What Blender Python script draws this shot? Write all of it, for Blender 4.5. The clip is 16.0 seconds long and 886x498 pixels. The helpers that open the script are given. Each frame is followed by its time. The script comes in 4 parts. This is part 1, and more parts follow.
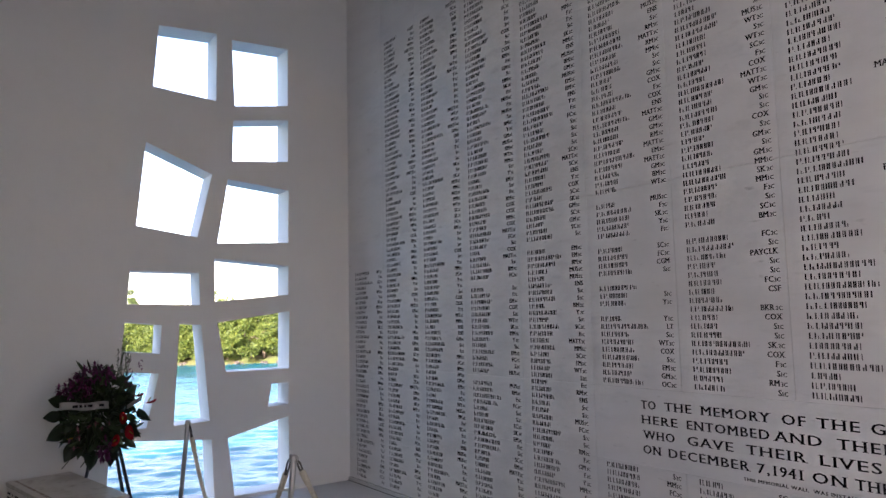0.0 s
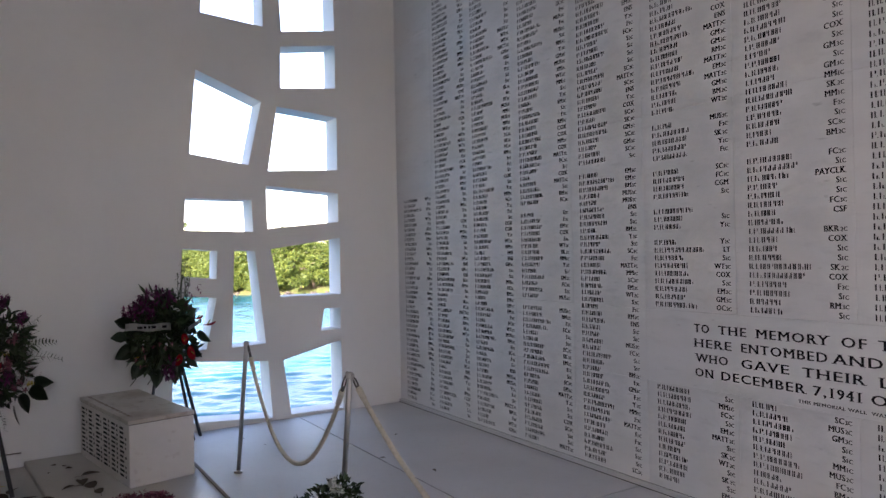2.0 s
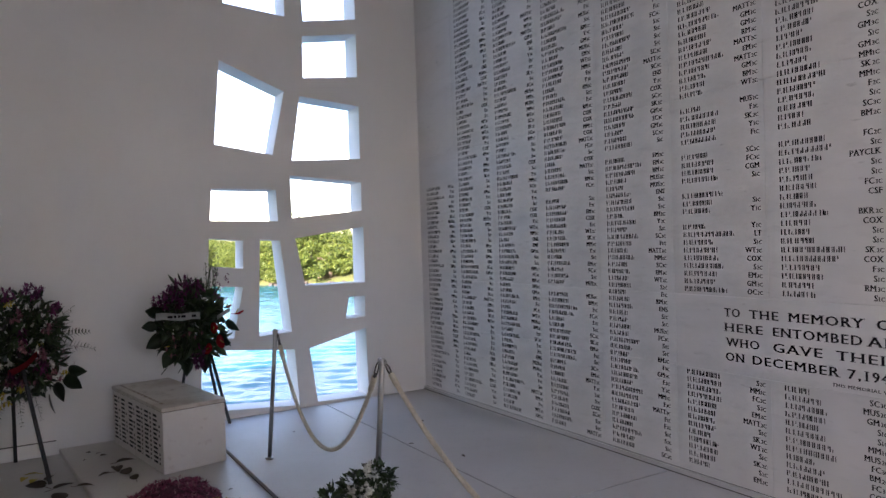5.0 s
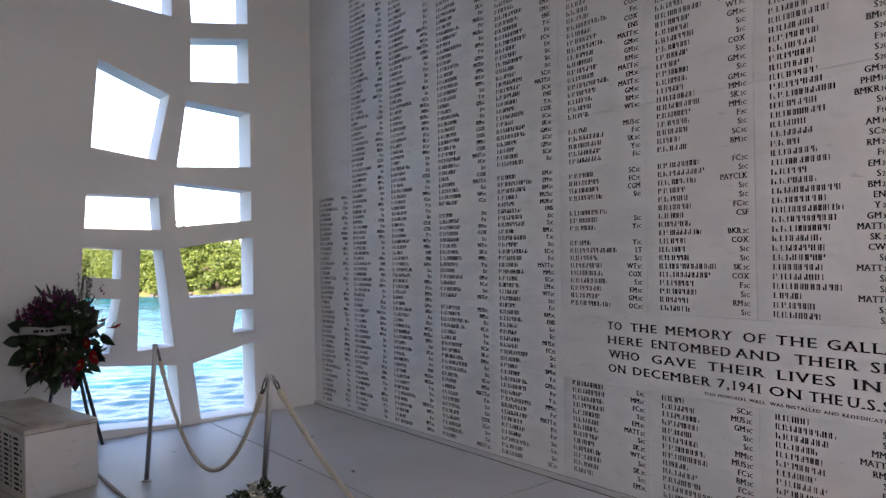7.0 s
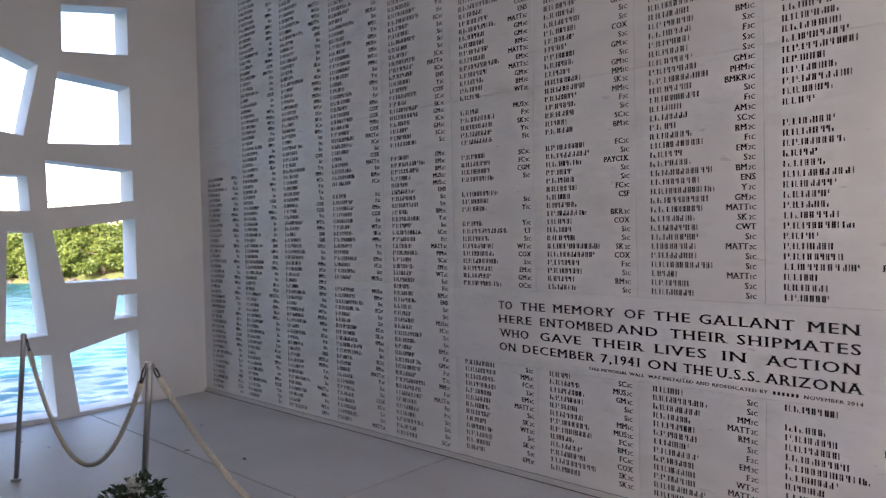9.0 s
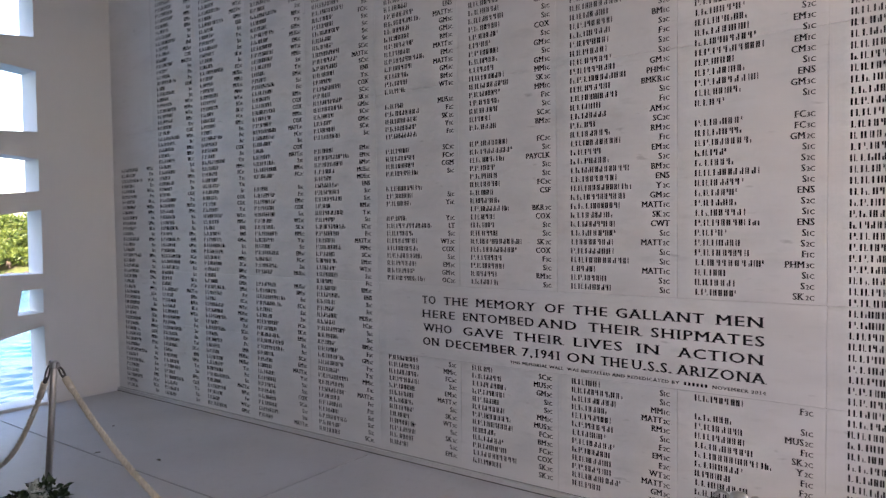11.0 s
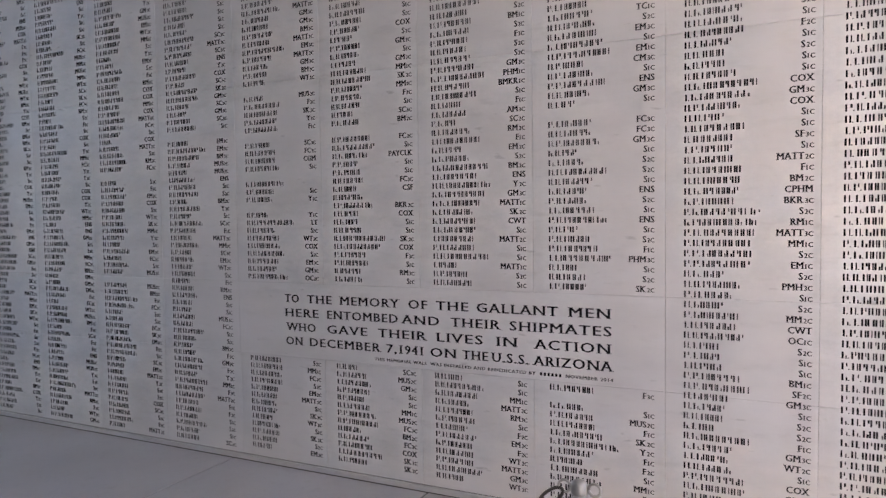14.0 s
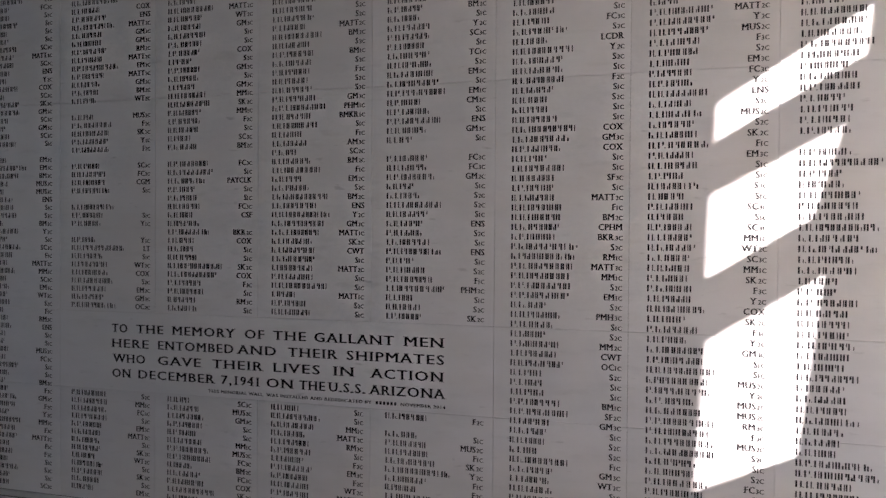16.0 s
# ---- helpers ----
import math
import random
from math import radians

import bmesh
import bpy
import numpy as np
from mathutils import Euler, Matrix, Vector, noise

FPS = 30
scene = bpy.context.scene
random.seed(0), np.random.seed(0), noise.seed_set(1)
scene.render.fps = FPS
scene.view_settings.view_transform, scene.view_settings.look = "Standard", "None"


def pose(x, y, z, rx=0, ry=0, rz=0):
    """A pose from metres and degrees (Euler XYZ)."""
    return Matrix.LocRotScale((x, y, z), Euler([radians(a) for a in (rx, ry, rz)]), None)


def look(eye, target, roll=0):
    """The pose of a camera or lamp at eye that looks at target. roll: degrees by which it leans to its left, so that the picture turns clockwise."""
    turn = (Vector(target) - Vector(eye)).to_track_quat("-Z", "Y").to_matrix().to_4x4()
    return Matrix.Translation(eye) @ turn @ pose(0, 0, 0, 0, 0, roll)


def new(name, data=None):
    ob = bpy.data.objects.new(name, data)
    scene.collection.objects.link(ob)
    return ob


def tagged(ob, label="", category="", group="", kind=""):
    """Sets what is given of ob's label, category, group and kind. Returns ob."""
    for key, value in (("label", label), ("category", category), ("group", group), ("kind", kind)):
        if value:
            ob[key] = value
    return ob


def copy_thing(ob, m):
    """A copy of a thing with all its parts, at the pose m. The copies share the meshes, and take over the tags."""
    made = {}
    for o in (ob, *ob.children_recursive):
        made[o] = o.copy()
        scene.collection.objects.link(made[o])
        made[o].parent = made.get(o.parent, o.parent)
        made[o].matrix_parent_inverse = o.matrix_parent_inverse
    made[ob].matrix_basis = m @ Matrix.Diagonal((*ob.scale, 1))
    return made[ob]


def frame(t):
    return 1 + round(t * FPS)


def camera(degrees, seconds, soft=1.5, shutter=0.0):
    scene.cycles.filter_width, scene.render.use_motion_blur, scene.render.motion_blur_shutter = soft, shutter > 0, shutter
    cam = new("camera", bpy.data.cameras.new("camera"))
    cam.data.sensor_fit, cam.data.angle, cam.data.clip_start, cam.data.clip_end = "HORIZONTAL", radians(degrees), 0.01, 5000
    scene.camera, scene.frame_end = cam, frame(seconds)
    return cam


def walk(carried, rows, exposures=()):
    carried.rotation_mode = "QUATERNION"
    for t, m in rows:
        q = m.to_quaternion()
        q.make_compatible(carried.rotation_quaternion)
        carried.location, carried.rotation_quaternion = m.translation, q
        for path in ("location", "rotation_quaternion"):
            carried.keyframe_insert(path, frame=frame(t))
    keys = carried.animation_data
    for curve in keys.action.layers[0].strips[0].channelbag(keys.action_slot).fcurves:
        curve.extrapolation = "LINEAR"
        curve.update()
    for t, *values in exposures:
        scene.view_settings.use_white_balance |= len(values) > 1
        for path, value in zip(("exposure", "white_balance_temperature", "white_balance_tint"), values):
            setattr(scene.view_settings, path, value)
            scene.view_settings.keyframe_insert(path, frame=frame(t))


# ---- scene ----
cam = camera(64.2, 16.0)
FILL_WATTS = 5.0
EXPOSURES = [(0.0, 2.68, 6450, 28), (3.0, 2.76, 6450, 28), (9.0, 2.70, 6450, 28), (11.5, 2.85, 6450, 28), (13.0, 2.96, 6450, 28), (14.5, 2.96, 6450, 28), (15.0, 2.6, 6350, 24), (15.5, 2.20, 6350, 25), (16.0, 1.92, 6350, 24)]
PATH = [
    (0, (7.154, -3.871, 1.757), (5.546, -2.699, 1.95), -1.2),
    (0.5, (7.141, -3.876, 1.727), (5.506, -2.732, 1.857), -1.4),
    (1, (7.086, -3.868, 1.723), (5.433, -2.744, 1.797), -1.6),
    (1.5, (7.125, -3.883, 1.716), (5.447, -2.796, 1.752), -1.5),
    (2, (7.116, -3.893, 1.698), (5.426, -2.824, 1.703), -1.2),
    (2.5, (7.099, -3.915, 1.694), (5.365, -2.919, 1.657), -1.3),
    (3, (7.097, -3.93, 1.681), (5.318, -3.02, 1.612), -1.2),
    (3.2, (7.101, -3.93, 1.674), (5.314, -3.035, 1.597), -1.2),
    (5.3, (7.071, -3.982, 1.696), (5.378, -2.916, 1.693), -1.9),
    (5.5, (7.063, -3.986, 1.701), (5.383, -2.9, 1.718), -1.9),
    (6, (7.056, -3.996, 1.704), (5.4, -2.875, 1.755), -1.7),
    (6.5, (7.058, -3.977, 1.692), (5.446, -2.793, 1.728), -1.4),
    (7, (7.066, -3.965, 1.695), (5.527, -2.687, 1.696), -1.0),
    (7.5, (7.082, -3.944, 1.698), (5.608, -2.593, 1.67), -1.2),
    (8, (7.049, -3.917, 1.688), (5.629, -2.509, 1.65), -1.1),
    (8.5, (7.083, -3.921, 1.687), (5.697, -2.48, 1.644), -1.3),
    (9, (7.09, -3.896, 1.689), (5.742, -2.42, 1.633), -1.2),
    (11.5, (7.111, -3.859, 1.685), (5.964, -2.223, 1.598), -1.0),
    (12, (7.124, -3.838, 1.724), (6.019, -2.174, 1.619), -1.3),
    (12.5, (7.125, -3.833, 1.698), (6.062, -2.141, 1.605), -0.9),
    (13, (7.127, -3.838, 1.72), (6.103, -2.123, 1.62), -0.9),
    (13.5, (7.135, -3.838, 1.696), (6.178, -2.085, 1.607), -0.7),
    (14, (7.146, -3.842, 1.711), (6.265, -2.049, 1.613), -0.8),
    (14.5, (7.149, -3.849, 1.684), (6.326, -2.027, 1.615), -0.5),
    (15, (7.181, -3.842, 1.711), (6.488, -1.967, 1.659), -0.8),
    (15.5, (7.259, -3.833, 1.714), (6.625, -1.937, 1.685), 0.2),
    (16, (7.31, -3.848, 1.734), (6.786, -1.918, 1.71), 0.4),
]
walk(cam, [(t, look(eye, target, roll)) for t, eye, target, roll in PATH], EXPOSURES)


# ---- light ----
# x range of a made-up, unseen doorway, placed to steer the fill light
ADDED_DOOR = (8.2, 9.9)
SUN_FROM = Vector((1.0, -0.95, 0.50)).normalized()
world = bpy.data.worlds.new("sky")
scene.world = world
world.use_nodes = True
wn = world.node_tree.nodes
sky = wn.new("ShaderNodeTexSky")
sky.sky_type = "NISHITA"
sky.sun_disc = False
sky.sun_elevation = math.asin(SUN_FROM.z)
sky.sun_rotation = math.atan2(SUN_FROM.x, SUN_FROM.y)
world.node_tree.links.new(sky.outputs["Color"], wn["Background"].inputs["Color"])
wn["Background"].inputs["Strength"].default_value = 0.15
sun = new("sun", bpy.data.lights.new("sun", "SUN"))
sun.data.energy, sun.data.angle, sun.data.color = 4.5, radians(0.53), (1.0, 0.94, 0.84)
sun.matrix_world = look((0, 0, 0), -SUN_FROM)
# added fill lamp in the unseen doorway, standing in for daylight of a hall
fill_lamp = new("hall_fill", bpy.data.lights.new("hall_fill", "AREA"))
fill_lamp.data.shape, fill_lamp.data.size, fill_lamp.data.size_y, fill_lamp.data.energy, fill_lamp.data.color = "RECTANGLE", ADDED_DOOR[1] - ADDED_DOOR[0], 4.6, FILL_WATTS, (1.0, 0.92, 0.865)
fill_lamp.matrix_world = look(((ADDED_DOOR[0] + ADDED_DOOR[1]) / 2, -5.26, 2.1), ((ADDED_DOOR[0] + ADDED_DOOR[1]) / 2, 0, 2.1))


# ---- materials ----
def material(name, color, rough=0.6, metal=0.0, spots=(), bump=0.0, bump_scale=60.0, vary=0.0, stretch=(1, 1, 1), spec=0.5):
    """Base colour broken by noise layers (scale, low, high, colour, strength), fine relief and a shift from piece to piece."""
    m = bpy.data.materials.new(name)
    m.use_nodes = True
    n, link = m.node_tree.nodes, m.node_tree.links.new
    b = n["Principled BSDF"]
    b.inputs["Roughness"].default_value, b.inputs["Metallic"].default_value = rough, metal
    b.inputs["Specular IOR Level"].default_value = spec
    tc, mp = n.new("ShaderNodeTexCoord"), n.new("ShaderNodeMapping")
    mp.inputs["Scale"].default_value = stretch
    link(tc.outputs["Object"], mp.inputs["Vector"])
    rgb = n.new("ShaderNodeRGB")
    rgb.outputs[0].default_value = (*color, 1)
    last = rgb.outputs[0]
    for scale, low, high, col, strength in spots:
        t, r, x = n.new("ShaderNodeTexNoise"), n.new("ShaderNodeMapRange"), n.new("ShaderNodeMix")
        t.inputs["Scale"].default_value, t.inputs["Detail"].default_value = scale, 6
        link(mp.outputs[0], t.inputs["Vector"])
        r.inputs["From Min"].default_value, r.inputs["From Max"].default_value, r.inputs["To Max"].default_value = low, high, strength
        link(t.outputs["Fac"], r.inputs["Value"])
        x.data_type = "RGBA"
        link(r.outputs[0], x.inputs["Factor"])
        link(last, x.inputs[6])
        x.inputs[7].default_value = (*col, 1)
        last = x.outputs[2]
    if vary:
        info, r, h = n.new("ShaderNodeObjectInfo"), n.new("ShaderNodeMapRange"), n.new("ShaderNodeHueSaturation")
        r.inputs["To Min"].default_value, r.inputs["To Max"].default_value = 1 - vary, 1 + vary
        link(info.outputs["Random"], r.inputs["Value"])
        link(r.outputs[0], h.inputs["Value"])
        link(last, h.inputs["Color"])
        last = h.outputs[0]
    link(last, b.inputs["Base Color"])
    if bump:
        t, u = n.new("ShaderNodeTexNoise"), n.new("ShaderNodeBump")
        t.inputs["Scale"].default_value, t.inputs["Detail"].default_value = bump_scale, 5
        link(mp.outputs[0], t.inputs["Vector"])
        u.inputs["Strength"].default_value, u.inputs["Distance"].default_value = bump, 0.01
        link(t.outputs["Fac"], u.inputs["Height"])
        link(u.outputs[0], b.inputs["Normal"])
    return m


def leafy(name, dark, light, rough=0.55, through_light=0.25):
    """Leaf or petal: each piece of the mesh takes its own tone between dark and light."""
    m = bpy.data.materials.new(name)
    m.use_nodes = True
    n, link = m.node_tree.nodes, m.node_tree.links.new
    b = n["Principled BSDF"]
    b.inputs["Roughness"].default_value = rough
    geo, ramp = n.new("ShaderNodeNewGeometry"), n.new("ShaderNodeMix")
    ramp.data_type = "RGBA"
    link(geo.outputs["Random Per Island"], ramp.inputs["Factor"])
    ramp.inputs[6].default_value, ramp.inputs[7].default_value = (*dark, 1), (*light, 1)
    link(ramp.outputs[2], b.inputs["Base Color"])
    tr, mix = n.new("ShaderNodeBsdfTranslucent"), n.new("ShaderNodeMixShader")
    link(ramp.outputs[2], tr.inputs["Color"])
    mix.inputs[0].default_value = through_light
    link(b.outputs[0], mix.inputs[1])
    link(tr.outputs[0], mix.inputs[2])
    link(mix.outputs[0], n["Material Output"].inputs["Surface"])
    return m


PLASTER = material("white_plaster", (0.78, 0.77, 0.75), 0.75, spots=[(0.9, 0.45, 0.75, (0.70, 0.68, 0.65), 0.35), (9, 0.5, 0.8, (0.70, 0.69, 0.67), 0.2)], bump=0.12, bump_scale=45)
MARBLE = material("white_marble", (0.71, 0.70, 0.695), 0.46, spots=[(1.3, 0.42, 0.72, (0.60, 0.59, 0.58), 0.5), (5, 0.56, 0.72, (0.56, 0.55, 0.54), 0.3), (7, 0.66, 0.74, (0.42, 0.41, 0.41), 0.45)], bump=0.03, bump_scale=30, vary=0.03, stretch=(1, 1, 3.6))
STONE = material("pale_stone_block", (0.72, 0.69, 0.65), 0.5, spots=[(2.2, 0.45, 0.7, (0.60, 0.55, 0.50), 0.6), (14, 0.58, 0.74, (0.48, 0.42, 0.37), 0.5)], bump=0.08, bump_scale=40)
LID = material("stained_stone_lid", (0.60, 0.56, 0.50), 0.45, spots=[(3.0, 0.42, 0.62, (0.40, 0.33, 0.26), 0.75), (12, 0.55, 0.72, (0.30, 0.24, 0.19), 0.6)], bump=0.06, bump_scale=40)
FLOOR = material("platform_marble", (0.58, 0.57, 0.57), 0.55, spots=[(1.1, 0.4, 0.7, (0.50, 0.49, 0.48), 0.6), (16, 0.55, 0.75, (0.47, 0.46, 0.45), 0.35), (60, 0.66, 0.72, (0.30, 0.28, 0.27), 0.5)], bump=0.03, bump_scale=30, vary=0.02)
TERRAZZO = material("warm_floor_stone", (0.52, 0.49, 0.45), 0.45, spots=[(1.2, 0.4, 0.7, (0.44, 0.41, 0.37), 0.6), (24, 0.6, 0.74, (0.34, 0.31, 0.28), 0.4)], bump=0.05, bump_scale=50, vary=0.02)
JOINT = material("dark_joint", (0.07, 0.065, 0.06), 0.9, spots=[(8, 0.4, 0.7, (0.16, 0.15, 0.14), 0.8)])
GROUT = material("pale_grout", (0.42, 0.41, 0.40), 0.9, spots=[(6, 0.4, 0.7, (0.28, 0.27, 0.26), 0.8)])
LETTER = material("engraved_dark_paint", (0.022, 0.021, 0.024), 0.6, spots=[(40, 0.55, 0.8, (0.07, 0.07, 0.07), 0.5)], spec=0.08)
STEEL = material("brushed_steel", (0.50, 0.49, 0.47), 0.28, 1.0, spots=[(18, 0.45, 0.7, (0.36, 0.35, 0.33), 0.6)], stretch=(1, 1, 0.1))
DARK_STEEL = material("dark_hook_steel", (0.10, 0.095, 0.09), 0.4, 0.8, spots=[(20, 0.4, 0.7, (0.2, 0.18, 0.16), 0.6)])
ROPE = material("cream_rope_fibre", (0.66, 0.60, 0.48), 0.9, spots=[(60, 0.4, 0.7, (0.52, 0.46, 0.35), 0.7)], bump=0.4, bump_scale=220)
BLACK = material("black_painted_wood", (0.018, 0.018, 0.02), 0.5, spots=[(30, 0.5, 0.8, (0.05, 0.045, 0.04), 0.5)], bump=0.1)
LEAF = leafy("dark_florist_leaf", (0.012, 0.025, 0.010), (0.05, 0.085, 0.03), 0.4, 0.1)
BIG_LEAF = leafy("glossy_deep_green_leaf", (0.015, 0.03, 0.014), (0.04, 0.07, 0.03), 0.3, 0.08)
PURPLE = leafy("purple_orchid", (0.06, 0.009, 0.04), (0.22, 0.045, 0.145))
MAROON = leafy("maroon_orchid_lei", (0.05, 0.006, 0.02), (0.34, 0.07, 0.14))
RED = material("red_anthurium", (0.42, 0.015, 0.02), 0.25, spots=[(20, 0.5, 0.8, (0.25, 0.01, 0.015), 0.6)])
PINK = leafy("pink_petal", (0.16, 0.04, 0.07), (0.42, 0.22, 0.24))
YELLOW = leafy("yellow_petal", (0.42, 0.30, 0.03), (0.60, 0.48, 0.08))
GOLD = leafy("yellow_lei_flower", (0.30, 0.20, 0.012), (0.55, 0.40, 0.03))
WHITE = leafy("white_petal", (0.55, 0.55, 0.48), (0.78, 0.78, 0.72))
SASH = material("white_satin_sash", (0.72, 0.69, 0.66), 0.45, spots=[(10, 0.45, 0.7, (0.6, 0.57, 0.54), 0.5)], bump=0.1, bump_scale=30)
RIBBON = material("red_ribbon", (0.40, 0.03, 0.04), 0.4, spots=[(8, 0.45, 0.7, (0.28, 0.02, 0.03), 0.5)])
BROWN = leafy("dry_fallen_leaf", (0.035, 0.03, 0.018), (0.12, 0.07, 0.04))
CROWN = leafy("shore_foliage", (0.04, 0.075, 0.008), (0.125, 0.155, 0.018), 0.6, 0.3)
CROWN_DEEP = leafy("dark_shore_foliage", (0.03, 0.055, 0.012), (0.10, 0.14, 0.03), 0.6, 0.25)
BARK = material("grey_brown_bark", (0.16, 0.12, 0.09), 0.9, spots=[(6, 0.4, 0.7, (0.08, 0.06, 0.045), 0.7)], bump=0.5, bump_scale=14)
GRASS = material("shore_grass", (0.075, 0.095, 0.02), 0.9, spots=[(0.5, 0.4, 0.65, (0.11, 0.085, 0.045), 0.8), (3, 0.45, 0.7, (0.12, 0.15, 0.03), 0.7)], bump=0.5, bump_scale=3)
ROCK = material("shore_rock", (0.075, 0.062, 0.05), 0.9, spots=[(2, 0.4, 0.7, (0.035, 0.03, 0.025), 0.7)], bump=0.5, bump_scale=6)
HUT = material("white_hut_paint", (0.7, 0.7, 0.68), 0.7, spots=[(2, 0.4, 0.7, (0.6, 0.6, 0.58), 0.5)])


def water_material():
    m = material("harbour_water", (0.009, 0.078, 0.096), 0.12, spots=[(0.05, 0.4, 0.65, (0.012, 0.108, 0.128), 0.8)], spec=0.07)
    n, link = m.node_tree.nodes, m.node_tree.links.new
    tc, t, u = n.new("ShaderNodeTexCoord"), n.new("ShaderNodeTexNoise"), n.new("ShaderNodeBump")
    link(tc.outputs["Object"], t.inputs["Vector"])
    t.inputs["Scale"].default_value, t.inputs["Detail"].default_value = 5.0, 4
    u.inputs["Strength"].default_value, u.inputs["Distance"].default_value = 0.5, 0.05
    link(t.outputs["Fac"], u.inputs["Height"])
    link(u.outputs[0], n["Principled BSDF"].inputs["Normal"])
    return m


WATER = water_material()


# ---- builders ----
def part(name, bm, mat, parent=None, label="", kind="", smooth=False):
    """One bmesh as one mesh object under a thing or a part."""
    me = bpy.data.meshes.new(name)
    if smooth:
        for f in bm.faces:
            f.smooth = True
    bm.to_mesh(me)
    bm.free()
    me.materials.append(mat)
    ob = new(name, me)
    ob.parent = parent
    if label or kind:
        tagged(ob, label, kind=kind)
    return ob


def thing(name, place, label, category, group="", kind="", turn=0):
    ob = new(name)
    ob.empty_display_size = 0.1
    ob.matrix_world = pose(*place, 0, 0, turn)
    return tagged(ob, label, category, group, kind)


def box(bm, lo, hi, bevel=0.0, m=None):
    vs = [bm.verts.new((x, y, z)) for x in (lo[0], hi[0]) for y in (lo[1], hi[1]) for z in (lo[2], hi[2])]
    fs = [bm.faces.new([vs[i] for i in q]) for q in ((0, 1, 3, 2), (4, 6, 7, 5), (0, 4, 5, 1), (2, 3, 7, 6), (0, 2, 6, 4), (1, 5, 7, 3))]
    if bevel:
        es = list({e for f in fs for e in f.edges})
        out = bmesh.ops.bevel(bm, geom=es, offset=bevel, segments=2, affect="EDGES", profile=0.5)
        vs = list({v for f in out["faces"] for v in f.verts} | {v for v in vs if v.is_valid})
    if m is not None:
        bmesh.ops.transform(bm, matrix=m, verts=[v for v in vs if v.is_valid])


def tube(bm, points, radius, sides=8, taper=None):
    """A round bar along points."""
    rings = []
    pts = [Vector(p) for p in points]
    side = None
    for i, p in enumerate(pts):
        d = (pts[min(i + 1, len(pts) - 1)] - pts[max(i - 1, 0)]).normalized()
        if side is None:
            side = d.orthogonal().normalized()
        side = (side - d * side.dot(d)).normalized()
        up = d.cross(side)
        r = radius if taper is None else radius + (taper - radius) * i / (len(pts) - 1)
        rings.append([bm.verts.new(p + (side * math.cos(k * math.tau / sides) + up * math.sin(k * math.tau / sides)) * r) for k in range(sides)])
    for a, b in zip(rings, rings[1:]):
        for k in range(sides):
            bm.faces.new((a[k], a[(k + 1) % sides], b[(k + 1) % sides], b[k]))
    bm.faces.new(rings[0][::-1])
    bm.faces.new(rings[-1])


def lathe(bm, profile, centre=(0, 0, 0), sides=20):
    rings = [[bm.verts.new((centre[0] + r * math.cos(k * math.tau / sides), centre[1] + r * math.sin(k * math.tau / sides), centre[2] + z)) for k in range(sides)] for r, z in profile]
    for a, b in zip(rings, rings[1:]):
        for k in range(sides):
            bm.faces.new((a[k], a[(k + 1) % sides], b[(k + 1) % sides], b[k]))
    bm.faces.new(rings[0][::-1])
    bm.faces.new(rings[-1])


def blade(bm, m, length, width, curl=0.2, cup=0.15, steps=3):
    """A pointed leaf or petal, folded along its midrib, growing along +x of m."""
    rows = []
    for i in range(steps + 1):
        u = i / steps
        w = width * 0.5 * math.sin(math.pi * (0.12 + 0.88 * u) ** 0.8) if i < steps else 0.0
        z = -curl * length * u * u
        if w < 1e-5:
            rows.append([bm.verts.new(m @ Vector((length * u, 0, z)))])
        else:
            rows.append([bm.verts.new(m @ Vector((length * u, s * w, z + abs(s) * cup * w))) for s in (-1, 0, 1)])
    for a, b in zip(rows, rows[1:]):
        if len(b) == 3:
            bm.faces.new((a[0], a[1], b[1], b[0]))
            bm.faces.new((a[1], a[2], b[2], b[1]))
        else:
            bm.faces.new((a[0], a[1], b[0]))
            bm.faces.new((a[1], a[2], b[0]))


def aim(p, d, spin=0.0):
    """A pose at p whose +x goes along d."""
    return Matrix.Translation(p) @ Vector(d).to_track_quat("X", "Z").to_matrix().to_4x4() @ Matrix.Rotation(spin, 4, "X")


def rnd(rng, a=1.0):
    return Vector((rng.uniform(-a, a), rng.uniform(-a, a), rng.uniform(-a, a)))


def blossom(bm, p, d, size, petals, rng, curl=0.25):
    """A flower of several petals that opens along d."""
    base = Vector(d).to_track_quat("Z", "X").to_matrix().to_4x4()
    for k in range(petals):
        a = k * math.tau / petals + rng.uniform(-0.2, 0.2)
        out = base.to_3x3() @ Vector((math.cos(a), math.sin(a), rng.uniform(0.25, 0.7)))
        blade(bm, aim(p, out, rng.uniform(-0.3, 0.3)), size * rng.uniform(0.8, 1.1), size * 0.55, curl, 0.3, 2)


def wall_with_holes(name, x_in, x_out, y0, y1, z0, z1, holes, mat):
    """An upright wall along y, from its inner face to its outer face, pierced by four-cornered openings of (y, z) corners."""
    bm = bmesh.new()
    loops = [[(y0, z0), (y1, z0), (y1, z1), (y0, z1)]] + holes
    sides = []
    for x in (x_in, x_out):
        made = []
        edges = []
        for loop in loops:
            vs = [bm.verts.new((x, y, z)) for y, z in loop]
            made.append(vs)
            edges += [bm.edges.new((vs[i], vs[(i + 1) % len(vs)])) for i in range(len(vs))]
        bmesh.ops.triangle_fill(bm, edges=edges, use_beauty=True, use_dissolve=False)
        sides.append(made)
    for a, b in zip(*sides):
        for i in range(len(a)):
            j = (i + 1) % len(a)
            bm.faces.new((a[i], a[j], b[j], b[i]))
    bmesh.ops.recalc_face_normals(bm, faces=bm.faces)
    return part(name, bm, mat)


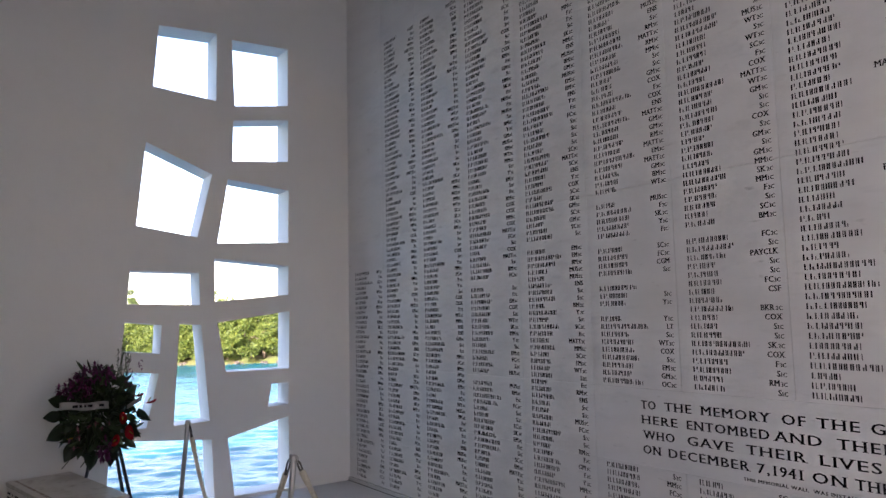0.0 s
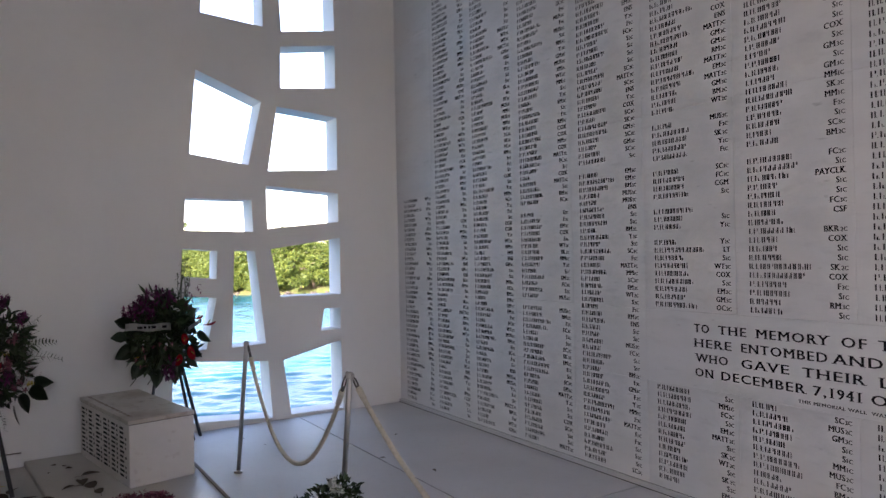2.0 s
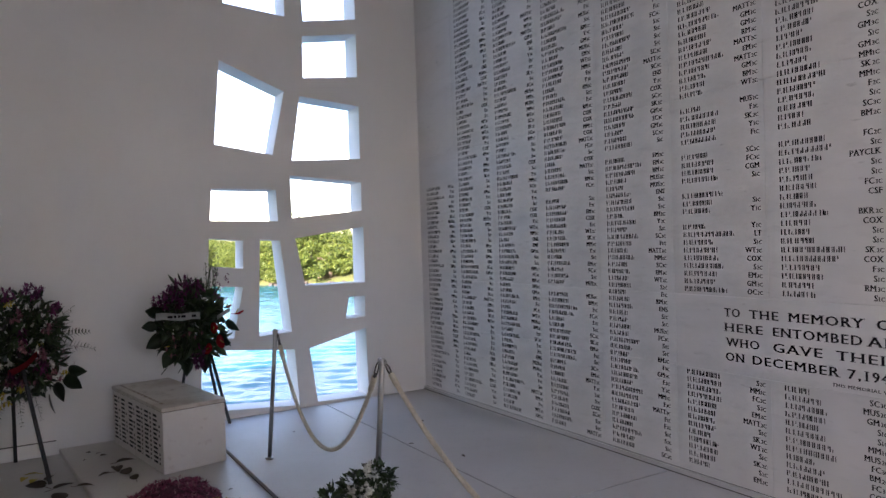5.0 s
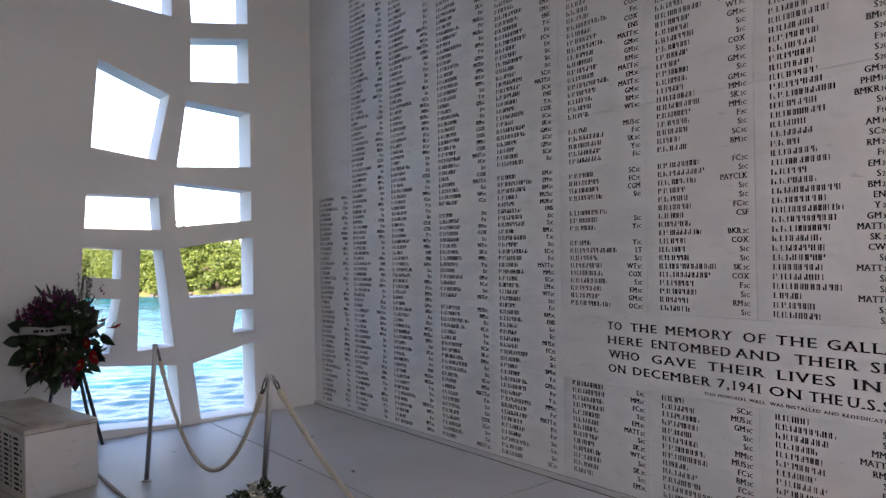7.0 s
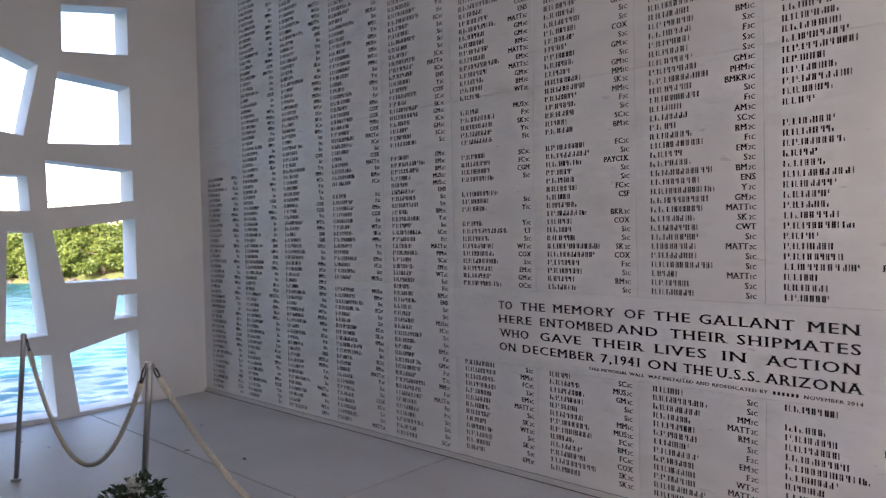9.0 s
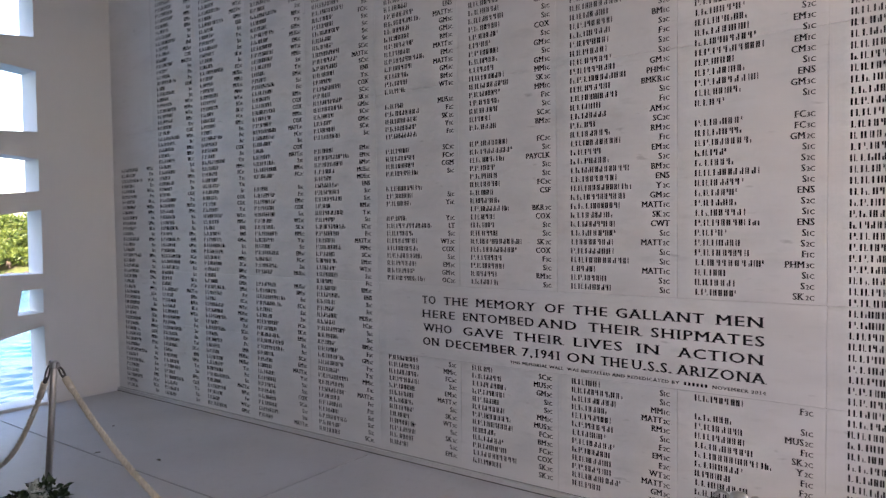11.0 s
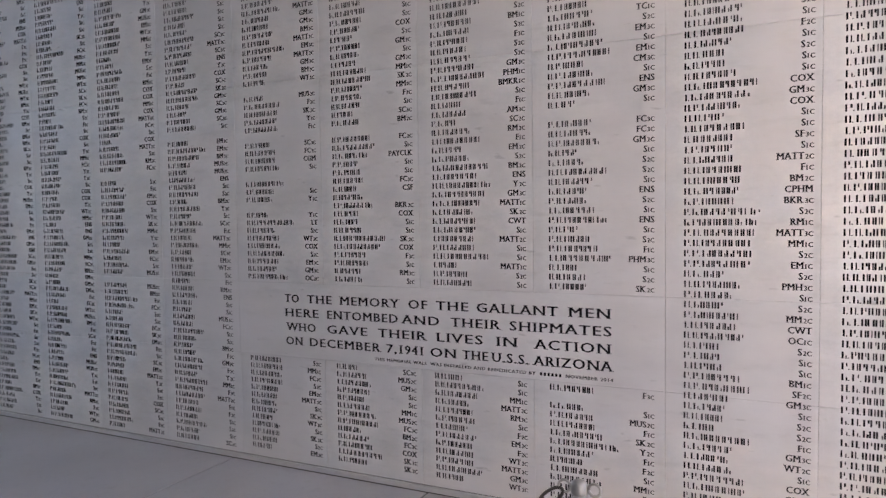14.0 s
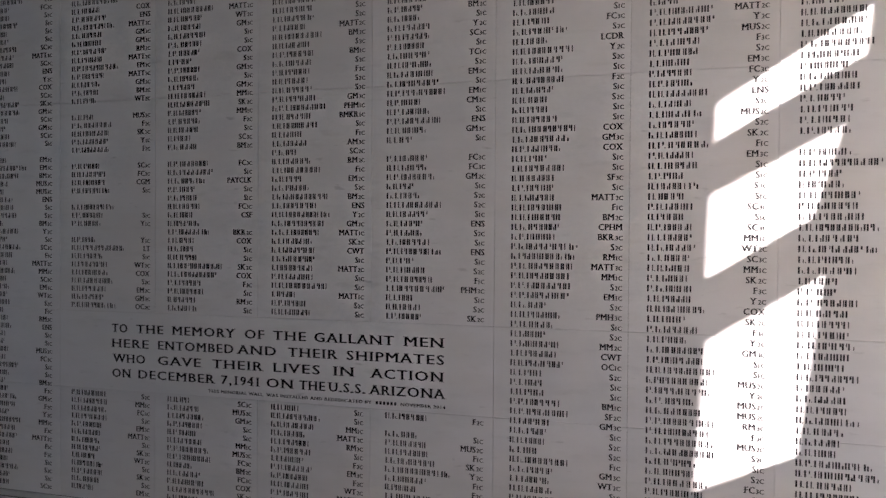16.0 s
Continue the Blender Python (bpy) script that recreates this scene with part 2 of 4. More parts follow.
def lettering(body, height, width=None, bold=0.0):
    """Words in the built-in font as a flat mesh in x and z, base line at 0; given width, stretched to it."""
    cu = bpy.data.curves.new("words", "FONT")
    cu.body, cu.size, cu.resolution_u, cu.space_character = body, height / 0.70, 2, 1.16 if width else 1.06
    ob = new("words", cu)
    bpy.context.view_layer.update()
    me = bpy.data.meshes.new_from_object(ob.evaluated_get(bpy.context.evaluated_depsgraph_get()))
    bpy.data.objects.remove(ob)
    co = np.empty(len(me.vertices) * 3)
    me.vertices.foreach_get("co", co)
    co = co.reshape(-1, 3)
    polys = [tuple(p.vertices) for p in me.polygons]
    xs = co[:, 0] - co[:, 0].min()
    if width:
        xs = xs * width / xs.max()
    out = [(float(x), 0.0, float(z)) for x, z in zip(xs, co[:, 1])]
    bpy.data.meshes.remove(me)
    # heavier upright strokes, and short serifs under and over each stem
    n, base = len(out), list(out)
    full = list(polys)
    out += [(x + bold, 0.0004, z) for x, _, z in base]
    full += [tuple(i + n for i in q) for q in polys]
    foot, over = height * 0.06, height * 0.13
    done = set()
    for q in polys:
        for i, j in zip(q, q[1:] + q[:1]):
            a, c = base[i], base[j]
            wide = abs(a[0] - c[0])
            if abs(a[2] - c[2]) < 1e-5 and 0.04 * height < wide < 0.3 * height and (min(i, j), max(i, j)) not in done:
                if abs(a[2]) < 0.02 * height or abs(a[2] - height) < 0.09 * height:
                    done.add((min(i, j), max(i, j)))
                    up = foot if a[2] < height / 2 else -foot
                    lo, hi = min(a[0], c[0]) - over, max(a[0], c[0]) + over + bold
                    k = len(out)
                    out += [(lo, 0.0007, a[2]), (hi, 0.0007, a[2]), (hi, 0.0007, a[2] + up), (lo, 0.0007, a[2] + up)]
                    full.append((k, k + 1, k + 2, k + 3))
    return out, full


def flat_part(name, verts, faces, mat, parent, label="", kind=""):
    me = bpy.data.meshes.new(name)
    me.from_pydata(verts, [], faces)
    me.materials.append(mat)
    ob = new(name, me)
    ob.parent = parent
    return tagged(ob, label, kind=kind)


# ---- the room ----
WIDTH, CEIL, THICK, TOP, STEP, LOW = 10.0, 5.6, 0.30, -0.015, -0.045, -0.09
BACK, EDGE, EDGE_LOW, PIER = -5.3, -2.52, -3.68, -4.60
TREE = [
    [(-2.116, 4.73), (-1.537, 4.77), (-1.534, 4.047), (-2.161, 4.094)],
    [(-1.374, 4.74), (-0.745, 4.77), (-0.740, 4.122), (-1.339, 4.025)],
    [(-1.353, 3.865), (-0.738, 3.962), (-0.740, 3.492), (-1.358, 3.430)],
    [(-2.218, 3.525), (-1.569, 3.268), (-1.710, 2.612), (-2.290, 2.695)],
    [(-1.404, 3.235), (-0.732, 3.175), (-0.735, 2.602), (-1.508, 2.560)],
    [(-2.336, 2.262), (-1.690, 2.255), (-1.676, 1.932), (-2.358, 1.945)],
    [(-1.535, 2.405), (-0.732, 2.345), (-0.735, 2.038), (-1.528, 1.964)],
    [(-2.374, 1.775), (-2.040, 1.742), (-2.050, 1.465), (-2.388, 1.50)],
    [(-1.872, 1.750), (-1.660, 1.735), (-1.566, 0.785), (-1.913, 0.770)],
    [(-1.500, 1.752), (-0.722, 1.860), (-0.726, 1.250), (-1.405, 1.256)],
    [(-2.370, 1.310), (-2.055, 1.277), (-2.163, 0.775), (-2.390, 0.78)],
    [(-0.920, 1.102), (-0.727, 1.104), (-0.732, 0.875), (-0.962, 0.866)],
    [(-2.475, 0.685), (-1.545, 0.600), (-1.510, 0.015), (-2.508, 0.09)],
    [(-1.385, 0.596), (-0.730, 0.752), (-0.719, 0.010), (-1.310, 0.020)],
]
# unseen: second to fourth fit the sun patches, the rest added for light
SUNNY = [
    [(-2.20, 4.75), (-1.54, 4.77), (-1.54, 4.25), (-2.20, 4.15)],
    [(-2.46, 3.737), (-1.49, 3.884), (-1.533, 3.459), (-2.47, 3.374)],
    [(-2.487, 3.282), (-1.565, 3.34), (-1.748, 2.78), (-2.51, 2.68)],
    [(-2.50, 2.538), (-1.674, 2.669), (-1.807, 1.622), (-2.557, 1.65)],
    [(-2.50, 1.12), (-2.06, 1.08), (-2.16, 0.78), (-2.50, 0.78)],
    [(-2.475, 0.64), (-1.545, 0.58), (-1.510, 0.03), (-2.508, 0.03)],
] + [TREE[i] for i in (1, 2, 4, 6, 9, 11, 13)]
west = wall_with_holes("wall_west", 0.0, -THICK, PIER, 0.3, -0.6, CEIL, TREE, PLASTER)
tagged(west, "white plaster wall pierced by a tree of slanted openings", "wall", kind="structure")
east = wall_with_holes("wall_east", WIDTH, WIDTH + THICK, BACK, 0.3, -0.6, CEIL, SUNNY, PLASTER)
tagged(east, "unseen white plaster side wall, some slanted openings added for light", "wall", kind="structure")


def slab_piece(name, lo, hi, mat, label, category, bevel=0.0):
    bm = bmesh.new()
    box(bm, lo, hi, bevel)
    return tagged(part(name, bm, mat), label, category, kind="structure")


slab_piece("wall_west_pier", (-THICK, BACK, -0.6), (0.10, PIER - 0.004, CEIL), PLASTER, "white plaster pier proud of the side wall", "wall", 0.006)
# runs on unseen to y -22, added there to keep sun out
slab_piece("ceiling", (-THICK, -22, CEIL), (WIDTH + THICK, 0.3, CEIL + 0.3), PLASTER, "white plaster ceiling, carried on unseen over the added hall", "ceiling")
# unseen south wall, added to close the room around the fill lamp
slab_piece("unseen_wall_south_left", (-THICK, BACK - 0.2, -0.6), (ADDED_DOOR[0], BACK, CEIL), PLASTER, "unseen white plaster wall added beside the made-up doorway", "wall")
slab_piece("unseen_wall_south_right", (ADDED_DOOR[1], BACK - 0.2, -0.6), (WIDTH + THICK, BACK, CEIL), PLASTER, "unseen white plaster wall added beside the made-up doorway", "wall")
slab_piece("unseen_south_lintel", (ADDED_DOOR[0], BACK - 0.2, 4.5), (ADDED_DOOR[1], BACK, CEIL), PLASTER, "unseen white plaster lintel added over the made-up doorway", "wall")
# unseen wall, added to block sun that would come in by the doorway
slab_piece("sun_block_wall_east", (WIDTH, -22, -0.6), (WIDTH + THICK, BACK - 0.2, CEIL), PLASTER, "unseen added wall that keeps the sun out of the doorway", "wall")
slab_piece("floor", (-THICK, -22, -0.6), (WIDTH + THICK, EDGE - 0.05, LOW), TERRAZZO, "warm grey stone floor", "floor")
bm = bmesh.new()
lower = [bm.verts.new(p) for p in ((0, EDGE_LOW - 0.04, -0.6), (WIDTH, EDGE_LOW + 0.90, -0.6), (WIDTH, EDGE - 0.0036, -0.6), (0, EDGE - 0.0036, -0.6))]
top = [bm.verts.new((v.co.x, v.co.y, STEP)) for v in lower]
bm.faces.new(top)
for i in range(4):
    bm.faces.new((lower[i], lower[(i + 1) % 4], top[(i + 1) % 4], top[i]))
bmesh.ops.bevel(bm, geom=[e for e in bm.edges if all(v in top for v in e.verts)], offset=0.006, segments=2, affect="EDGES")
tagged(part("floor_step", bm, TERRAZZO), "low warm grey stone step", "floor", kind="structure")
slab_piece("platform", (0.0, EDGE, -0.6), (WIDTH, 0.0, TOP - 0.006), JOINT, "bedding under the platform slabs", "floor")
bm = bmesh.new()
box(bm, (0.0, PIER, LOW), (0.012, EDGE_LOW - 0.06, 0.028), 0.003)
tagged(part("baseboard", bm, PLASTER), "white stone baseboard strip with a dark joint above", "baseboard", kind="structure")
bm = bmesh.new()
box(bm, (0.10, BACK, LOW), (0.112, PIER - 0.004, 0.03), 0.003)
tagged(part("baseboard", bm, PLASTER), "white stone baseboard strip along the pier", "baseboard", kind="structure")
bm = bmesh.new()
box(bm, (0.0, PIER, 0.028), (0.004, EDGE_LOW - 0.06, 0.036))
tagged(part("trim", bm, JOINT), "dark joint over the baseboard", "trim", kind="structure")

# ---- wall of marble slabs ----
bm = bmesh.new()
box(bm, (-THICK, 0.016, -0.6), (WIDTH + THICK, 0.35, CEIL))
north = tagged(part("wall_north", bm, GROUT), "white marble wall engraved with long columns of lines", "wall", kind="structure")
COLS = [0.165, 0.845, 1.534, 2.255, 2.995, 3.735, 4.467, 5.195, 5.928, 6.656, 7.376, 8.095]
RIGHTS = [0.74, 1.41, 2.13, 2.86, 3.575, 4.335, 5.06, 5.79, 6.505, 7.248, 7.95, 8.68]
PITCH, ROW0, CAP = 0.0532, 1.298, 0.0335


def marble_slab(x0, x1, z0, z1):
    g = 0.0007
    bm = bmesh.new()
    box(bm, (x0 + g, 0, z0 + g), (x1 - g, 0.016, z1 - g), 0.0012)
    part("marble_slab", bm, MARBLE, north)


edges_x = [0.0] + [c - 0.095 for c in COLS[1:]] + [8.85, WIDTH]
rows_z = [0.022, 0.752, 1.258, 2.62, 4.05, CEIL]
for i in range(len(edges_x) - 1):
    for j in range(len(rows_z) - 1):
        if j == 1 and 5 <= i <= 8:
            continue
        marble_slab(edges_x[i], edges_x[i + 1], rows_z[j], rows_z[j + 1])
marble_slab(edges_x[5], edges_x[9], rows_z[1], rows_z[2])
bm = bmesh.new()
box(bm, (0.0, -0.022, TOP), (WIDTH, 0.0155, 0.019), 0.003)
tagged(part("plinth", bm, FLOOR), "low marble plinth strip along the engraved wall", "trim", kind="structure")

# ranks, top to bottom, that end at the row given
RANKS = {
    6: (0, "FC2C S1C PAYCLK S1C S1C FC3C CSF - BKR2C COX S1C S1C SK2C COX F3C S1C RM3C S1C"),
    7: (0, "BM1C S2C F3C S2C S2C GM3C PHM1C BMKR1C S1C F1C AM3C SC2C RM2C F1C EM2C S2C BM2C ENS Y2C GM3C MATT1C SK2C CWT S1C MATT2C S1C S1C MATT1C S2C S1C"),
    8: (0, "S1C TC1C S2C EM3C S1C EM1C CM3C S1C ENS GM3C S1C - FC3C FC3C GM2C S1C S2C S2C S1C ENS S2C S1C ENS S1C S2C F1C PHM3C S1C S2C SK2C"),
    9: (-17, "LCDR Y2C S2C S1C F2C S1C S2C S1C S1C COX GM3C COX S1C S1C SF3C S1C MATT2C F1C BM2C CPHM BKR3C S2C RM1C MATT3C MM1C S2C EM1C S2C PMH3C S1C S2C MM2C CWT OC1C S2C S1C S1C BM1C SF2C GM3C S1C S2C S2C F1C GM3C WT2C S1C"),
    5: (0, "Y1C F1C SC3C SC3C FC3C CGM S1C S2C - S1C Y1C S1C Y1C LT S1C WT2C COX S2C EM3C GM3C OC2C"),
}
COMMON = "S1C S1C S1C S2C S2C F1C F2C F3C GM3C EM3C COX MATT2C RM3C SC3C BM2C ENS Y2C SK2C MUS2C FC3C WT2C MM1C".split()
BLANKS = {3: {-1, 14}, 4: {19}, 5: {9, 18, -1, -2}, 6: {18}, 8: {18}, 11: {18}}
glyphs = {}


def rank_mesh(word):
    """A rank: its letters large, the numeral and what follows as small capitals."""
    if word not in glyphs:
        cut = next((i for i, c in enumerate(word) if c.isdigit()), len(word))
        v, f = lettering(word[:cut], CAP, None, 0.0032)
        v, f = list(map(tuple, v)), list(f)
        if cut < len(word):
            v2, f2 = lettering(word[cut:], CAP * 0.70, None, 0.0024)
            off, n = max(p[0] for p in v) + 0.004, len(v)
            v += [(x + off, y, z) for x, y, z in v2]
            f += [tuple(i + n for i in q) for q in f2]
        wide = max(p[0] for p in v)
        glyphs[word] = ([(x * 0.92, y, z) for x, y, z in v], f, wide * 0.92)
    return glyphs[word]


# how each line is set, from its lowest row upwards: initials, letters of the long word (a = 10, b = 11, c = 12), j for a short tail
SHAPES = {
    5: (0, "27j 26 26 28 27 18 25 2b 24 25 25 27 27j - 25j 27 27 25 25 28 27 28 28 23 - 24 24 25 26 2a 26 26 26 26 26j 27 26 27j 24 24 24 27 26 25 28 27 26"),
    6: (0, "23j 16 26 26 29 2c 25 24 24 26j 17 24 25 25 25 24j 28 28 - 25 14 25 26 26 28 26 25 25 25 15 26 26 27 26 26 29 24 26 25 25 26 26 29 28"),
    7: (0, "27 26 15 29 27 18 28 28 27 37 29 28j 27 2b 26 24 28 26 23 26 26 28 27 39 27 26 25 26 26 26 26 28 25 25j 26 27 25 28 26 27"),
    8: (0, "25 24 23 2a 27 26 23 26j 26 25 25 26 28 24 23 27 26 26 - 23 26 28 26 25 29 29 27 27 27 26 26 26 24 25 26"),
    9: (-23, "27 25 28 25 28 27 25 26 25 28 24 24 24 16 29 26 25 25 24 28 26 19 16 25 27 24 28 28 28 29 19j 28j 27 27 27 27 27 26 17 27 24 27 28 2a 26 24 24 26 28 27 27 28 24 25j 25 26"),
    10: (-17, "28 28 27 27 27 29 28 28 29 27 26 1a 1a 29 28 28 25 26 25 28 26 25 25 25 25 25 25 25 15 25 15 15j 25 27 25 27 26 16 26j 25 27 25 16 26 27 26 27 28"),
    11: (-17, "29 28j 27 26 2b 28j 24 24 25 25j 25 25 16 27 26 27 26 25 25 26 27 24 24 26 27 27j 27 2b 27 27 27 16 24 2a 26 - 25 25 26 25 26 27 17 19 28 27 27"),
}
LOWER = {5: "27 27 27 27 26 25 25 25 25 15j 25 25 15", 6: "23 25 27 26 25 26 27 29 15 25 27 29 25", 7: "24 29 27 25 26 26 26 26 26 26 26 28 24", 8: "26 - 24 26 26 29 29j 27 16 29 26j 26 25"}


def name_bars(rng, x, z, limit, quads, shape=""):
    """One unlettered line: initials and a longer word, each letter as one or two plain upright bars."""
    if shape:
        words = [1] * int(shape[0]) + [int(shape[1], 16)] + ([2] if shape.endswith("j") else [])
    else:
        words = [1] * rng.choice((1, 2, 2, 2)) + [rng.choice((4, 5, 5, 6, 6, 7, 7, 8, 9))] + ([2] if rng.random() < 0.06 else [])
    low = z - CAP / 2
    for i, w in enumerate(words):
        tail = w == 2 and i == len(words) - 1
        for k in range(w):
            width = rng.choice((0.012, 0.019, 0.021, 0.023, 0.025, 0.028))
            if x + width > limit:
                return
            tall = CAP * (0.75 if tail and k else 1.0)
            stems = (0.5,) if width < 0.015 else (0.12, 0.88)
            for s in stems:
                heavy = s == stems[0] or rng.random() < 0.3
                thick = rng.uniform(0.0074, 0.0090) if heavy else rng.uniform(0.0044, 0.0060)
                cx, a, b = x + s * width, low, low + tall
                if s != stems[0] and rng.random() < 0.45:
                    a, b = (low + tall * 0.48, b) if rng.random() < 0.5 else (a, low + tall * 0.52)
                quads.append((cx - thick / 2, cx + thick / 2, a, b))
            x += width + 0.0050
        if i < int(len(words) > 1) * (len(words) - (2 if tail or words[-1] == 2 else 1)):
            quads.append((x - 0.001, x + 0.004, low, low + 0.005))
            x += 0.016
        else:
            x += 0.014


rng = random.Random(7)
for c, (x0, x1) in enumerate(zip(COLS, RIGHTS)):
    top = 18 if c == 0 else 64
    lift = -0.0186 if c > 8 else 0.0
    rows = [(k, ROW0 + lift + PITCH * k) for k in range(-23, top + 1)]
    first, shapes = SHAPES.get(c, (0, ""))
    shapes, below = shapes.split(), LOWER.get(c, "").split()
    if 5 <= c <= 8:
        rows = [(k, z) for k, z in rows if k >= 0] + [(-10 - k, 0.721 - 0.0517 * k) for k in range(13) if not (c == 8 and k == 1)]
    end, words = RANKS.get(c, (0, ""))
    words = words.split()
    quads, verts, faces = [], [], []
    for k, z in rows:
        if k in BLANKS.get(c, ()) or z > 4.95 or z < 0.06:
            continue
        if below and k <= -10:
            shape = below[-10 - k]
        else:
            shape = shapes[k - first] if 0 <= k - first < len(shapes) else ""
        if shape == "-":
            continue
        name_bars(rng, x0, z, x1 - 0.07, quads, shape)
        spot = len(words) - 1 - (k - end)
        word = words[spot] if words and 0 <= spot < len(words) else rng.choice(COMMON)
        if word == "-":
            continue
        v, f, wide = rank_mesh(word)
        n = len(verts)
        verts += [(x1 - wide + a, -0.0022 + d, z - CAP / 2 + b) for a, d, b in v]
        faces += [tuple(i + n for i in q) for q in f]
    bars, bar_faces = [], []
    for a, b, lo, hi in quads:
        n = len(bars)
        bars += [(a, -0.0015, lo), (b, -0.0015, lo), (b, -0.0015, hi), (a, -0.0015, hi)]
        bar_faces.append((n, n + 1, n + 2, n + 3))
    flat_part("engraved_bars", bars, bar_faces, LETTER, north, "column of dark engraved bars", "stuff")
    flat_part("engraved_ranks", verts, faces, LETTER, north, "column of dark engraved abbreviations", "stuff")

WORDS = (
    (1.155, ("TO", 4.049, 4.167), ("THE", 4.234, 4.435), ("MEMORY", 4.503, 4.944), ("OF", 5.012, 5.146), ("THE", 5.204, 5.423), ("GALLANT", 5.476, 5.976), ("MEN", 6.041, 6.270)),
    (1.058, ("HERE", 4.051, 4.327), ("ENTOMBED", 4.396, 4.935), ("AND", 4.963, 5.226), ("THEIR", 5.304, 5.626), ("SHIPMATES", 5.684, 6.278)),
    (0.961, ("WHO", 4.058, 4.301), ("GAVE", 4.394, 4.707), ("THEIR", 4.787, 5.136), ("LIVES", 5.209, 5.514), ("IN", 5.605, 5.727), ("ACTION", 5.836, 6.270)),
    (0.865, ("ON", 4.051, 4.189), ("DECEMBER", 4.250, 4.803), ("7,", 4.849, 4.923), ("1941", 4.948, 5.108), ("ON", 5.162, 5.336), ("THE", 5.380, 5.548), ("U.S.S.", 5.573, 5.799), ("ARIZONA", 5.829, 6.282)),
)
for z, *words in WORDS:
    verts, faces = [], []
    for word, x0, x1 in words:
        v, f = lettering(word, 0.055, x1 - x0 - 0.004, 0.0040)
        n = len(verts)
        verts += [(x0 + p[0], -0.0022 + p[1], z - 0.0275 + p[2]) for p in v]
        faces += [tuple(i + n for i in q) for q in f]
    flat_part("inscription", verts, faces, LETTER, north, "large dark engraved inscription")
for words, z, x0, x1 in (("THIS MEMORIAL WALL  WAS INSTALLED AND REDEDICATED BY", 0.790, 4.76, 5.84), ("NOVEMBER 2014", 0.790, 6.02, 6.285)):
    v, f = lettering(words, 0.018, x1 - x0, 0.0014)
    flat_part("inscription", [(x0 + p[0], -0.0022 + p[1], z - 0.009 + p[2]) for p in v], f, LETTER, north, "small dark engraved line")
v, f = [], []
for k in range(6):
    a, n = 5.868 + k * 0.0225, len(v)
    v += [(a, -0.0015, 0.781), (a + 0.0125, -0.0015, 0.781), (a + 0.0125, -0.0015, 0.799), (a, -0.0015, 0.799)]
    f.append((n, n + 1, n + 2, n + 3))
flat_part("inscription", v, f, LETTER, north, "plain small dark bars")

# ---- platform slabs ----
platform = bpy.data.objects["platform"]
for x0, x1, y0, y1 in ((0, 3.57, -1.235, 0), (3.57, 5.14, -1.235, 0), (5.14, 7.2, -1.235, 0), (7.2, WIDTH, -1.235, 0), (0, 3.33, EDGE, -1.235), (3.33, 6.6, EDGE, -1.235), (6.6, WIDTH, EDGE, -1.235)):
    bm = bmesh.new()
    box(bm, (x0 + 0.006, y0 + (0.006 if y0 > EDGE else -0.0035), TOP - 0.018), (x1 - 0.006, y1 - 0.006, TOP), 0.002)
    part("floor_slab", bm, FLOOR, platform)
bm = bmesh.new()
box(bm, (0.0, EDGE - 0.0035, STEP), (WIDTH, EDGE - 0.0001, TOP - 0.0182), 0.001)
part("riser", bm, TERRAZZO, platform, "pale stone riser")
bm = bmesh.new()
box(bm, (0.0, -0.030, TOP - 0.002), (WIDTH, -0.0225, TOP + 0.0035))
tagged(part("trim", bm, JOINT), "dark joint between plinth and floor", "trim", kind="structure")
bm = bmesh.new()
box(bm, (0.0, 0.002, 0.019), (WIDTH, 0.015, 0.0225))
tagged(part("trim", bm, JOINT), "thin dark joint over the plinth", "trim", kind="structure")

# ---- rope barrier ----
POSTS = [(1.53, -2.31, TOP), (3.40, -2.275, TOP), (6.66, -2.15, TOP)]
POST_TALL, POST_LEAN = 1.035, radians(-4.7)


def standing(p):
    """The posts lean a little towards the engraved wall."""
    return Matrix.Translation(p) @ Matrix.Rotation(POST_LEAN, 4, "X")


def stanchion():
    ob = thing("rope_stanchion", POSTS[0], "slim brushed steel rope stanchion on the marble platform", "stanchion", "stanchions of the rope barrier")
    bm = bmesh.new()
    lathe(bm, [(0.0165, 0.012), (0.0165, POST_TALL - 0.04), (0.0155, POST_TALL - 0.035)], sides=20)
    part("post", bm, STEEL, ob, smooth=True)
    bm = bmesh.new()
    lathe(bm, [(0.034, 0.0), (0.034, 0.010), (0.028, 0.016), (0.020, 0.018)], sides=24)
    part("base_flange", bm, STEEL, ob, "small pale steel floor flange")
    bm = bmesh.new()
    lathe(bm, [(0.020, POST_TALL - 0.04), (0.022, POST_TALL - 0.033), (0.022, POST_TALL - 0.012), (0.016, POST_TALL - 0.003), (0.006, POST_TALL)], sides=20)
    part("cap", bm, STEEL, ob, "rounded steel cap", smooth=True)
    for s in (-1, 1):
        bm = bmesh.new()
        tube(bm, [(s * (0.024 + 0.016 * (1 - math.cos(a))), 0, POST_TALL - 0.023 + 0.016 * math.sin(a)) for a in [k * math.tau / 12 for k in range(13)]], 0.004, 6)
        part("eye_ring", bm, STEEL, ob, "steel eye ring", smooth=True)
    ob.matrix_world = standing(POSTS[0])
    return ob


first_post = stanchion()
for p in POSTS[1:]:
    copy_thing(first_post, standing(p))


HANG = Vector((0, -math.sin(POST_LEAN) * (POST_TALL - 0.03), POST_TALL - 0.035))


